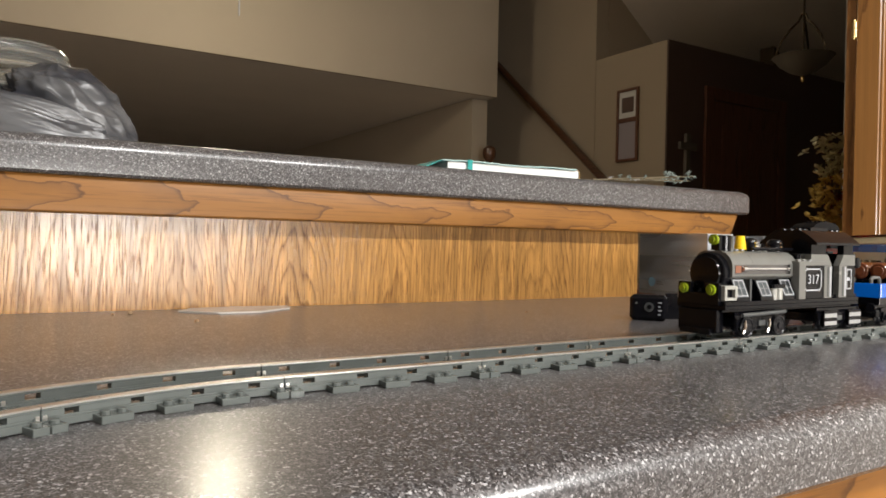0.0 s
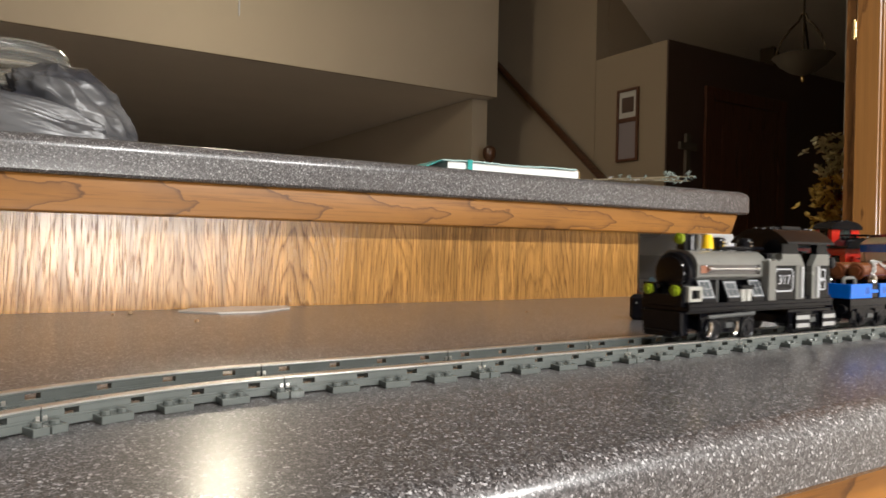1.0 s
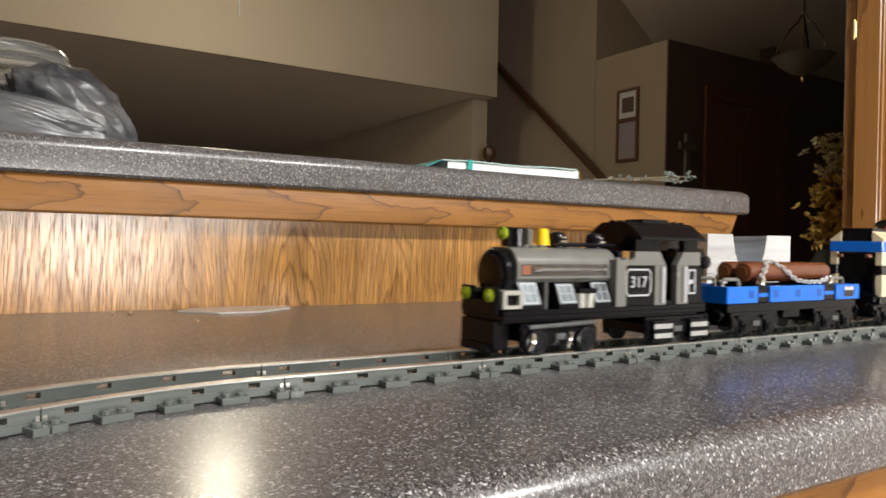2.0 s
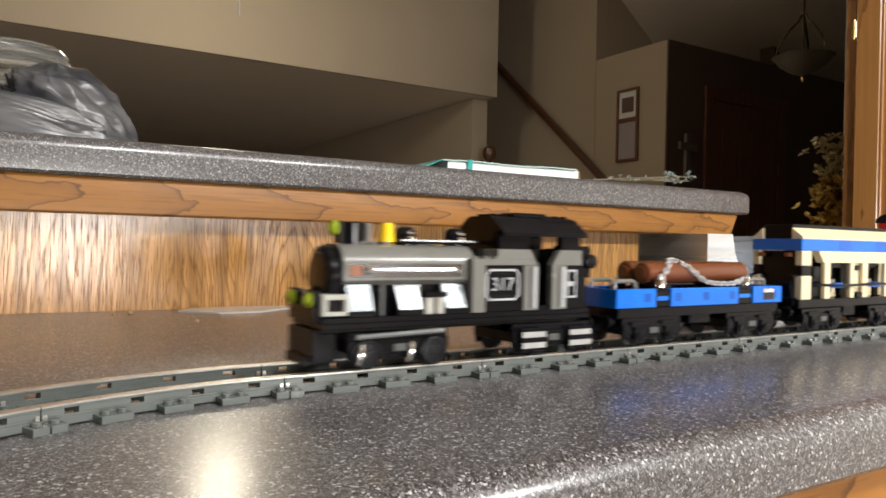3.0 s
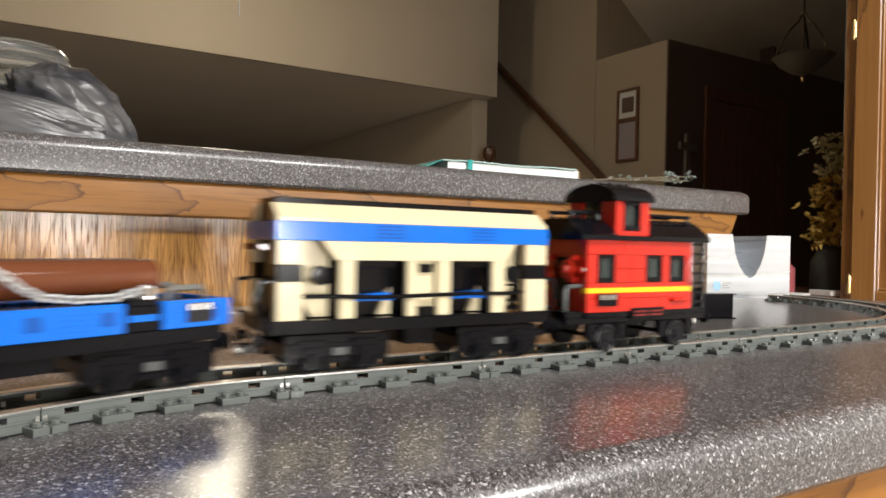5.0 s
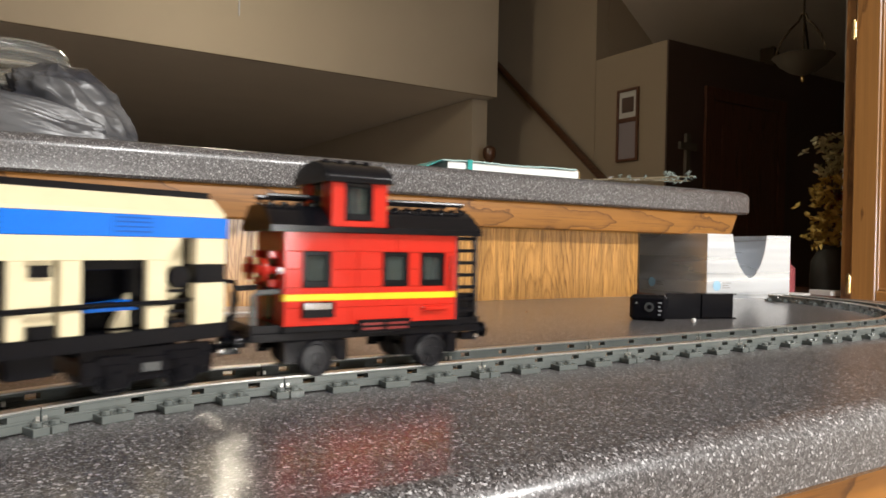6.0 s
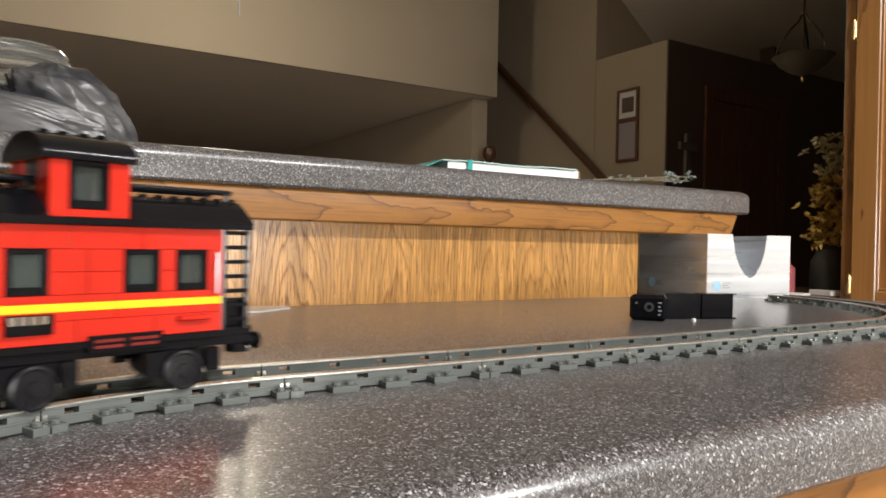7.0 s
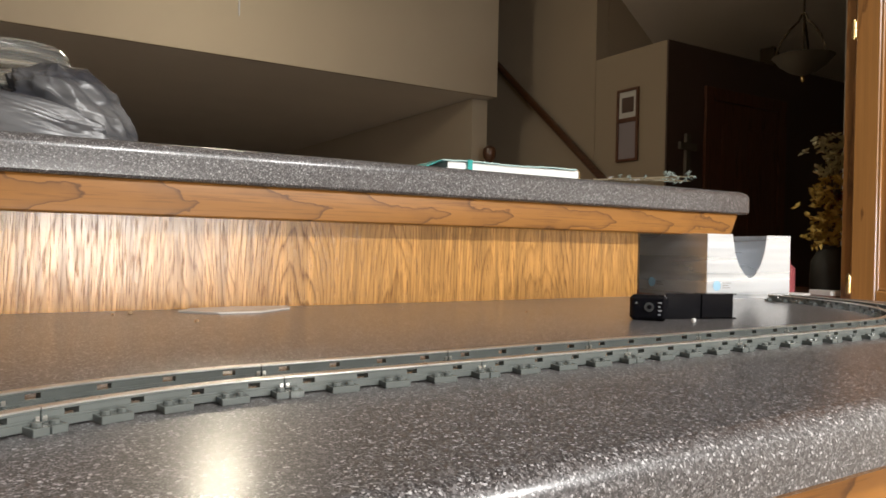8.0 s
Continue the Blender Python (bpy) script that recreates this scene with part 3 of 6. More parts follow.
TYRE = plastic("black_wheel_plastic", (0.007, 0.007, 0.009), 0.30, spec=0.3)
AXLE_R = 0.0085
AXLE_Z = RAIL_TOP + AXLE_R
BOGIES, WHEELS = [], []


def mm(*rows, dx=0.0, b=0.3):
    """Chamfered boxes from rows in millimetres."""
    bm = bmesh.new()
    for x0, x1, y0, y1, z0, z1 in rows:
        chamfer_box(bm, (x0 + dx) * MM, (x1 + dx) * MM, y0 * MM, y1 * MM, z0 * MM, z1 * MM, b * MM)
    return bm


def mm_prism(outline, d0, d1, axis, dx=0.0):
    if axis == "x":
        d0, d1 = d0 + dx, d1 + dx
        pts = [(a * MM, c * MM) for a, c in outline]
    else:
        pts = [((a + dx) * MM, c * MM) for a, c in outline]
    return prism(bmesh.new(), pts, d0 * MM, d1 * MM, axis)


def drum(x, y, z, profile, axis="z", seg=16, dx=0.0):
    """A turned piece, millimetres; axis x points to the front (-x)."""
    m = Matrix.Translation(((x + dx) * MM, y * MM, z * MM))
    if axis == "x":
        m = m @ pose(0, 0, 0, 0, -90, 0)
    elif axis == "y":
        m = m @ pose(0, 0, 0, 90, 0, 0)
    return lathe(bmesh.new(), [(r * MM, h * MM) for r, h in profile], m, seg)


def stud_rows(xs, ys, z, dx=0.0):
    return studs(bmesh.new(), [(x + dx) * MM for x in xs], [y * MM for y in ys], z * MM)


def wheel_set(parent, x, outer=False, disc=1.0):
    """An axle with two flanged wheels, in its parent's space."""
    bm = bmesh.new()
    for s in (-1, 1):
        turn = pose(0, 0, 0, 90 * s, 0, 0)
        m = Matrix.Translation((0, -s * 0.0172, 0)) @ turn
        lathe(bm, [(0, 0), (0.0096, 0), (0.0098, 0.0008), (0.0086, 0.0014), (AXLE_R, 0.0046), (0.0078, 0.0052), (0.0066, 0.0042), (0.0026, 0.0040), (0.0022, 0.0056), (0, 0.0058)], m, 20)
        for k in range(5):
            a = 2 * math.pi * k / 5
            p = Vector((math.cos(a) * 0.0046, -s * (0.0172 + 0.0040), math.sin(a) * 0.0046))
            rod(bm, p, p + Vector((0, -s * 0.0008, 0)), 0.0013, 6)
    rod(bm, (0, -0.0172, 0), (0, 0.0172, 0), 0.0016, 8)
    if outer:
        for s in (-1, 1):
            m = Matrix.Translation((0, s * 0.0238, 0)) @ pose(0, 0, 0, -90 * s, 0, 0)
            lathe(bm, [(r * disc, h) for r, h in ((0, 0), (0.0082, 0), (0.0084, 0.0003), (0.0084, 0.0014), (0.0074, 0.0018), (0.0066, 0.0010), (0.0030, 0.0012), (0.0026, 0.0022), (0, 0.0024))], m, 22)
            for k in range(8):
                a = 2 * math.pi * k / 8
                p = Vector((math.cos(a) * 0.005 * disc, s * 0.0240, math.sin(a) * 0.005 * disc))
                rod(bm, p, p + Vector((0, s * 0.0013, 0)), 0.0010, 6)
    ob = part("wheel_set", bm, TYRE, parent, "black flanged wheels on an axle", pose(x, 0, AXLE_Z))
    WHEELS.append((ob, x))
    return ob


def bogie(car, x, spread=16, ends=(-31, 31), outer=False):
    """A four-wheel bogie at x (metres) under a car."""
    rows = [(ends[0], ends[1], -21.6, -19.6, 15.5, 31.2), (ends[0], ends[1], 19.6, 21.6, 15.5, 31.2), (ends[0], ends[1], -23.0, -21.6, 19, 26.5), (ends[0], ends[1], 21.6, 23.0, 19, 26.5), (-12, 12, -20, 20, 24, 31.3), (ends[0], ends[0] + 5, -20, 20, 19, 26), (ends[1] - 5, ends[1], -20, 20, 19, 26)]
    for a in () if outer else (-spread, spread):
        for s in (-1, 1):
            y0, y1 = (-25.0, -22.6) if s < 0 else (22.6, 25.0)
            rows.append((a - 5, a + 5, y0, y1, 13.5, 24.5))
            rows.append((a - 8, a + 8, y0 * 0.96, y1 * 0.96, 24.0, 28.2))
    bm = mm(*rows)
    for a in () if outer else (-spread, spread):
        for s in (-1, 1):
            rod(bm, (a * MM, s * 0.0248, 0.0186), (a * MM, s * 0.0262, 0.0186), 0.0030, 12)
    ob = part("bogie", bm, BLACK, car, "black plastic bogie frame", pose(x, 0, 0))
    wheel_set(ob, -spread * MM, outer)
    wheel_set(ob, spread * MM, outer)
    for s in (-1, 1):
        spring = mm((-4.5, 4.5, 22.7 * s - 1.2, 22.7 * s + 1.2, 19.5, 23.8))
        part("spring", spring, DGREY, ob)
    BOGIES.append((ob, car, x))
    return ob


def coupler(car, x, way):
    bm = mm((min(x, x + 9 * way), max(x, x + 9 * way), -4, 4, 20.5, 25.5))
    ob = part("coupler", bm, BLACK, car)
    part("magnet", drum(x + 9 * way, 0, 23, [(0, 0), (3.9, 0), (4.0, 0.3), (4.0, 2.4), (3.7, 2.8), (0, 2.8)] if way < 0 else [(0, -2.8), (3.7, -2.8), (4.0, -2.4), (4.0, -0.3), (0, 0)], "x"), CHROME, ob, "shiny coupling magnet")
    for s in (-1, 1):
        buf = bmesh.new()
        rod(buf, (x * MM, s * 0.0165, 0.0285), ((x + 5 * way) * MM, s * 0.0165, 0.0285), 0.0028, 10)
        rod(buf, ((x + 4.6 * way) * MM, s * 0.0165, 0.0285), ((x + 7 * way) * MM, s * 0.0165, 0.0285), 0.0048, 14)
        part("buffer", buf, BLACK, car)


def text_mesh(words, size, m, depth=0.0002):
    """Letters of the built-in font as a thin mesh."""
    cu = bpy.data.curves.new("letters", "FONT")
    cu.body, cu.size, cu.extrude, cu.align_x, cu.align_y = words, size, depth, "CENTER", "CENTER"
    ob = bpy.data.objects.new("letters", cu)
    scene.collection.objects.link(ob)
    bpy.context.view_layer.update()
    me = bpy.data.meshes.new_from_object(ob.evaluated_get(bpy.context.evaluated_depsgraph_get()))
    bm = bmesh.new()
    bm.from_mesh(me)
    bmesh.ops.transform(bm, matrix=m, verts=bm.verts[:])
    bpy.data.objects.remove(ob)
    bpy.data.curves.remove(cu)
    bpy.data.meshes.remove(me)
    return bm


def outline_bars(x0, x1, z0, z1, y, w=0.9, cut=0.0, dx=0.0, depth=0.25):
    """A thin raised frame on the side face at y."""
    s = -1 if y < 0 else 1
    a, b = sorted((y * 1.0, y + s * depth))
    c = cut
    rows = [(x0 + c, x1 - c, a, b, z1 - w, z1), (x0 + c, x1 - c, a, b, z0, z0 + w), (x0, x0 + w, a, b, z0 + c, z1 - c), (x1 - w, x1, a, b, z0 + c, z1 - c)]
    bm = mm(*rows, dx=dx, b=0.05)
    if c:
        for xa, za, xb, zb in ((x0, z1 - c, x0 + c, z1), (x1 - c, z1, x1, z1 - c), (x0, z0 + c, x0 + c, z0), (x1 - c, z0, x1, z0 + c)):
            lo = (w * 0.5)
            pts = [(xa, za - lo), (xb, zb - lo), (xb, zb + lo), (xa, za + lo)]
            vs = []
            for yy in (a, b):
                vs.append([bm.verts.new(((px + dx) * MM, yy * MM, pz * MM)) for px, pz in pts])
            bm.faces.new(vs[0])
            bm.faces.new(vs[1][::-1])
            for i in range(4):
                j = (i + 1) % 4
                bm.faces.new([vs[0][i], vs[1][i], vs[1][j], vs[0][j]])
    return bm


def build_locomotive():
    dx = -10.0
    car = thing("locomotive", "dark grey and black toy brick steam locomotive with green lamps", "toy train", group="toy train cars")
    part("pilot", mm((-96.8, -84, -13, 13, 13.5, 30.4), dx=dx, b=0.6), BLACK, car)
    part("frame_skirt", mm((-97, 92, -21, 21, 31.4, 33.4), dx=dx), BLACK, car)
    part("running_plate", mm((-97, 99, -24, 24, 33.5, 36.7), (-97, 99, -24, 24, 36.7, 40), dx=dx), BLACK, car)
    beam = part("buffer_beam", mm((-100.5, -97, -20, 20, 37, 46.4), (-100.5, -97, -20, -7.5, 46.4, 55), (-100.5, -97, 7.5, 20, 46.4, 55), (-101, -97, -19, 19, 15, 33), (-104, -101, -15, 15, 13, 18), dx=dx), BLACK, car)
    for y in (-13.5, 13.5):
        part("headlamp", drum(-100.5, y, 49.5, [(4.4, 0), (4.4, 2.0), (4.0, 2.4), (2.6, 2.5), (2.5, 3.8), (0, 4.0)], "x", 18, dx), LIME, beam, "clear lime green lamp")
    part("top_lamp", drum(-80, 0, 90.5, [(0, 0), (4.4, 0), (4.6, 0.4), (4.6, 3.0), (2.6, 3.2), (2.5, 4.6), (0, 4.8)], "x", 18, dx), LIME, car, "clear lime green lamp")
    part("lamp_bracket", mm((-80, -76, -4, 4, 81.5, 94.5), dx=dx), BLACK, car)
    ring = [(0, 2.5), (6, 2.2), (13.4, 1.8), (14.0, 0.6), (16.8, 0), (17.6, -1), (17.6, -9), (0, -9)]
    part("smokebox", drum(-90, 0, 62.5, ring, "x", 28, dx), BLACK, car)
    hull = [(-16, 57.6), (-19.6, 60.5), (-19.6, 70.2), (-18.2, 73.8), (-15.5, 77.4), (-11.5, 80.0), (-7.6, 81.2), (7.6, 81.2), (11.5, 80.0), (15.5, 77.4), (18.2, 73.8), (19.6, 70.2), (19.6, 60.5), (16, 57.6)]
    boiler = bmesh.new()
    for x0, x1 in ((-83, -56.2), (-56, -24.2), (-24, 6)):
        prism(boiler, [(y * MM, z * MM) for y, z in hull], (x0 + dx) * MM, (x1 + dx) * MM, "x")
    studs(boiler, [(x + dx) * MM for x in (-66, -58, -50, -34, -26, -18)], (-0.004, 0.004), 0.0812)
    boil = part("boiler", boiler, LGREY, car, "dark grey boiler with studs on top")
    for s in (-1, 1):
        y0, y1 = sorted((s * 19.5, s * 19.9))
        part("side_stripe", mm((-80, -4, y0, y1, 62.2, 70.0), dx=dx, b=0.05), DARK_FOIL, boil)
        pipe = bmesh.new()
        rod(pipe, ((-66 + dx) * MM, s * 0.0201, 0.0664), ((-10 + dx) * MM, s * 0.0201, 0.0664), 0.0013, 8)
        rod(pipe, ((-71 + dx) * MM, s * 0.0200, 0.0664), ((-66 + dx) * MM, s * 0.0200, 0.0664), 0.0026, 10)
        rod(pipe, ((-10 + dx) * MM, s * 0.0200, 0.0664), ((-6 + dx) * MM, s * 0.0200, 0.0664), 0.0021, 10)
        part("side_pipe", pipe, CHROME, boil, "chrome pipe along the boiler")
        y0, y1 = sorted((s * 19.8, s * 20.1))
        part("rust_panel", mm((-79.5, -72, y0, y1, 63.2, 69.2), dx=dx, b=0.05), RUST, boil)
    part("under_body", mm((-90, 8, -13, 13, 40, 57.8), dx=dx), BLACK, car)
    for s in (-1, 1):
        # square grille brick at the front corner
        y0, y1 = sorted((s * 23.6, s * 12))
        box_rows = [(-97, -94, y0, y1, 41, 53), (-84, -81, y0, y1, 41, 53), (-94, -84, y0, y1, 41, 43.4), (-94, -84, y0, y1, 50, 53)]
        grille = part("corner_box", mm(*box_rows, dx=dx), PALE_GREY, car)
        y0, y1 = sorted((s * 20.6, s * 12))
        part("recess", mm((-94, -84, y0, y1, 43.4, 50), dx=dx, b=0.1), BLACK, grille)
        for x0, x1, top in ((-82, -65, 59), (-50, -33, 57.6), (-18, -1, 58.6)):
            ya, yb = s * 23.8, s * 16.8
            slope = bmesh.new()
            prism(slope, [(ya * MM, 0.0402), (ya * MM, 0.0425), (yb * MM, top * MM), (s * 0.012, top * MM), (s * 0.012, 0.0402)], (x0 + dx) * MM, (x1 + dx) * MM, "x")
            wedge = part("slope_brick", slope, BLACK, car)
            lean = math.degrees(math.atan2(abs(ya) - abs(yb), top - 42.5))
            h = math.hypot(ya - yb, top - 42.5)
            m = Matrix.Translation(((x0 + dx) * MM, ya * MM, 0.0425)) @ pose(0, 0, 0, -s * lean if s > 0 else lean * -1, 0, 0)
            if s > 0:
                m = Matrix.Translation(((x0 + dx) * MM, ya * MM, 0.0425)) @ pose(0, 0, 0, lean, 0, 0)
            k = -1 if s < 0 else 1
            fr = bmesh.new()
            for xa, xb, za, zb in ((1.8, 15.2, h - 2.8, h - 1.9), (1.8, 15.2, 1.7, 2.6), (1.8, 2.8, 2.6, h - 2.8), (14.2, 15.2, 2.6, h - 2.8), (3.0, 14.0, h * 0.49, h * 0.515), (8.2, 8.8, 2.8, h - 3.0)):
                q0, q1 = sorted((0.0, k * 0.30))
                chamfer_box(fr, xa * MM, xb * MM, q0 * MM, q1 * MM, za * MM, zb * MM, 0.00005)
            bmesh.ops.transform(fr, matrix=m, verts=fr.verts[:])
            part("grille", fr, PRINT_WHITE, wedge, "silver printed grille")
            pl = bmesh.new()
            q0, q1 = sorted((0.0, k * 0.15))
            chamfer_box(pl, 1.0 * MM, 16 * MM, q0 * MM, q1 * MM, 0.8 * MM, (h - 1.0) * MM, 0.00005)
            bmesh.ops.transform(pl, matrix=m, verts=pl.verts[:])
            part("sticker", pl, GREY_FOIL, wedge, "grey foil sticker")
        cyls = bmesh.new()
        for x in (-28, -20):
            lathe(cyls, [(0, 0.0402), (0.0035, 0.0402), (0.0035, 0.0500), (0, 0.0502)], Matrix.Translation(((x + dx) * MM, s * 0.0195, 0)), 14)
        tank = part("side_cylinder", cyls, PALE_GREY, car, "pair of pale grey cylinders")
        y0, y1 = sorted((s * 15.5, s * 23.5))
        part("cap", mm((-32, -16, y0, y1, 50.2, 53.4), dx=dx), BLACK, tank)
        post = mm((-60, -57.5, min(s * 14, s * 20), max(s * 14, s * 20), 40, 58), dx=dx)
        part("post", post, DGREY, car)
    chim = part("chimney", drum(-69.5, 0, 81, [(0, 0), (6.6, 0), (6.6, 12.6), (5.8, 13.2), (4.6, 13.2), (4.6, 9), (0, 9)], "z", 20, dx), BLACK, car)
    part("band", mm((-62.0, -58.4, -3.6, 3.6, 81.0, 94.0), dx=dx, b=0.8), LGREY, car)
    part("bell", drum(-46.5, 0, 81, [(0, 1.7), (4.9, 1.7), (4.9, 3), (3.8, 11.6), (3.5, 13.4), (0, 13.4)], "z", 18, dx), YELLOW, car, "yellow cone-shaped bell")
    for x in (-33.5, 3):
        dome = part("dome", drum(x, 0, 81, [(0, 0), (7.2, 0), (7.2, 5.4), (6.7, 8.6), (5.0, 10.8), (2.6, 11.5), (0, 11.6)], "z", 20, dx), BLACK, car)
        part("tap", mm((x - 2.2, x + 2.2, -8.4, -6.6, 84.5, 86.6), (x - 2.2, x + 2.2, -8.0, -6.0, 87.8, 89.2), dx=dx, b=0.3), CHROME, dome, "small chrome taps")
    pipe = bmesh.new()
    rod(pipe, ((-42 + dx) * MM, -0.0085, 0.0835), ((16 + dx) * MM, -0.0085, 0.0835), 0.0015, 8)
    rod(pipe, ((-42 + dx) * MM, 0.0085, 0.0835), ((16 + dx) * MM, 0.0085, 0.0835), 0.0015, 8)
    part("handrail", pipe, BLACK, car)
    # cab
    cab = part("cab_floor", mm((0, 99, -22, 22, 40.1, 43), dx=dx), BLACK, car)
    part("cab_front", mm((9, 14, -18, 18, 43, 80), dx=dx), BLACK, car)
    part("cab_back", mm((88, 92, -18, 18, 43, 80), dx=dx), BLACK, car)
    for s in (-1, 1):
        def ys(a, b):
            return tuple(sorted((s * a, s * b)))
        pil = mm((0, 10, *ys(18, 26), 40.1, 73.4), (10, 48, *ys(19.5, 25.0), 69.4, 73.4), dx=dx)
        studs(pil, [(x + dx) * MM for x in (4, 12, 20)], (s * 0.0222,), 0.0734)
        part("front_pillar", pil, LGREY, car)
        part("upper_side", mm_prism([(20, 69.5), (52.5, 69.5), (46, 79.6), (20, 79.6)], s * 18.6, s * 24.4, "y", dx), LGREY, car)
        part("upper_side", mm_prism([(65, 69.5), (91, 69.5), (91, 79.6), (72, 79.6)], s * 18.6, s * 24.4, "y", dx), LGREY, car)
        part("side_panel", mm((10, 41.2, *ys(19, 23.6), 40.1, 69.4), dx=dx), BLACK, car)
        plate = part("number_plate", outline_bars(11.5, 38, 47.0, 67.0, s * 23.6, 1.3, 4.0, dx), PRINT_WHITE, car, "silver-edged plate")
        part("number_plate_inner", outline_bars(14.2, 35.3, 49.7, 64.3, s * 23.6, 0.5, 3.0, dx), STICKER_DARK, plate)
        if s < 0:
            m = Matrix.Translation(((24.6 + dx) * MM, -23.95 * MM, 57 * MM)) @ pose(0, 0, 0, 90, 0, 0)
        else:
            m = Matrix.Translation(((24.6 + dx) * MM, 23.95 * MM, 57 * MM)) @ pose(0, 0, 0, 90, 0, 180)
        part("number", text_mesh("317", 0.0118, m), PRINT_WHITE, plate)
        for x0, x1 in ((41.3, 53.2), (65, 77.8)):
            post = part("door_post", mm((x0, x1, *ys(18.6, 24.4), 40.1, 69.4), dx=dx), LGREY, car)
            mid = (x0 + x1) / 2
            part("post_strip", mm((mid - 1.6, mid + 0.4, *ys(24.4, 24.7), 41.5, 68.4), dx=dx, b=0.05), DGREY, post)
            part("post_edge", mm((mid + 2.4, mid + 4.6, *ys(24.4, 24.7), 41.5, 68.4), dx=dx, b=0.05), PRINT_WHITE, post)
        part("side_panel", mm((78, 92, *ys(19, 23.6), 40.1, 69.4), dx=dx), BLACK, car)
        part("plate_outline", outline_bars(78.4, 87, 47.5, 66.5, s * 23.6, 1.3, 0, dx), PRINT_WHITE, car)
        part("plate_mark", mm((79, 84, *ys(23.6, 23.9), 55.5, 58.5), dx=dx, b=0.05), PRINT_WHITE, car)
        part("window_post", mm((22, 46, *ys(17, 23), 79.7, 88.4), dx=dx), BLACK, car)
        part("window_post", mm((74, 90, *ys(17, 23), 79.7, 88.4), dx=dx), BLACK, car)
    roof = [(-28, 88.2), (-27.8, 90.2), (-22, 95.0), (-16, 99.3), (-12, 101.2), (12, 101.2), (16, 99.3), (22, 95.0), (27.8, 90.2), (28, 88.2), (22, 88.2), (14, 95), (-14, 95), (-22, 88.2)]
    part("cab_brow", mm_prism([(-21, 79.7), (-21, 90.5), (-13, 96.5), (13, 96.5), (21, 90.5), (21, 79.7)], 22.5, 27, "x", dx), BLACK, car)
    rf = bmesh.new()
    half = len(roof)
    rows = []
    for x in (22, 92.5):
        rows.append([rf.verts.new(((x + dx) * MM, y * MM, z * MM)) for y, z in roof])
    for i in range(half):
        j = (i + 1) % half
        rf.faces.new([rows[0][i], rows[1][i], rows[1][j], rows[0][j]])
    for r in rows:
        rf.faces.new([r[0], r[1], r[2], r[13]])
        rf.faces.new([r[2], r[3], r[12], r[13]])
        rf.faces.new([r[3], r[4], r[5], r[6], r[11], r[12]])
        rf.faces.new([r[6], r[7], r[10], r[11]])
        rf.faces.new([r[7], r[8], r[9], r[10]])
    chamfer_box(rf, (44 + dx) * MM, (72 + dx) * MM, -0.0085, 0.0085, 0.1010, 0.1042, 0.0003)
    studs(rf, [(x + dx) * MM for x in (28, 36, 80, 88)], (-0.0075, 0, 0.0075), 0.1012)
    part("roof", rf, BLACK, car, "black sloped cab roof")
    bunker = part("bunker", mm((92.2, 106, -17, 17, 60.5, 80.5), (92.2, 99, -20, 20, 40.1, 60.5), dx=dx), BLACK, car)
    part("valve", mm((98, 108, -14, -6, 72, 82.5), (98, 108, 6, 14, 72, 82.5), (106, 109, -13, 13, 63, 69), dx=dx), BLACK, bunker)
    part("valve", drum(104, -18.5, 72, [(0, -2), (5, -2), (5, 2), (3, 2.6), (0, 2.6)], "y", 16, dx), BLACK, bunker)
    # pistons, front and rear bogies
    b1 = bogie(car, (-48 + dx) * MM, 22, (-33, 33), True)
    b2 = bogie(car, (68 + dx) * MM, 21, (-33, 33))
    for s in (-1, 1):
        y0, y1 = sorted((s * 24.0, s * 26.5))
        gear = bmesh.new()
        rod(gear, (-0.030, s * 0.0262, 0.029), (0.028, s * 0.0262, 0.0305), 0.0016, 8)
        part("piston_rod", gear, DGREY, b1)
        for x in (-29, 3):
            pts = [((x + 3.0 * math.sin(a * 1.5)) * MM, s * 0.0262, (13.6 + a * 9.5) * MM) for a in (0, 0.2, 0.4, 0.6, 0.8, 1.0, 1.2)]
            gd = bmesh.new()
            tube(gd, pts, [0.0010, 0.0015, 0.0018, 0.0018, 0.0017, 0.0014, 0.0010], 10)
            part("sand_pipe", gd, CHROME, b1, "bright chrome pipe")
        for x in (-19, 21):
            st = part("step", mm((x - 10, x + 10, y0, y1, 13.8, 28.5)), BLACK, b2)
            y2, y3 = sorted((s * 26.5, s * 26.8))
            part("step_stripe", mm((x - 9.6, x + 9.6, y2, y3, 22.6, 26.2), b=0.05), STEP_WHITE, st, "white stripe")
            part("step_stripe", mm((x - 9.6, x + 9.6, y2, y3, 15.6, 19.2), b=0.05), STEP_WHITE, st, "white stripe")
    coupler(car, 99 + dx, 1)
    return car


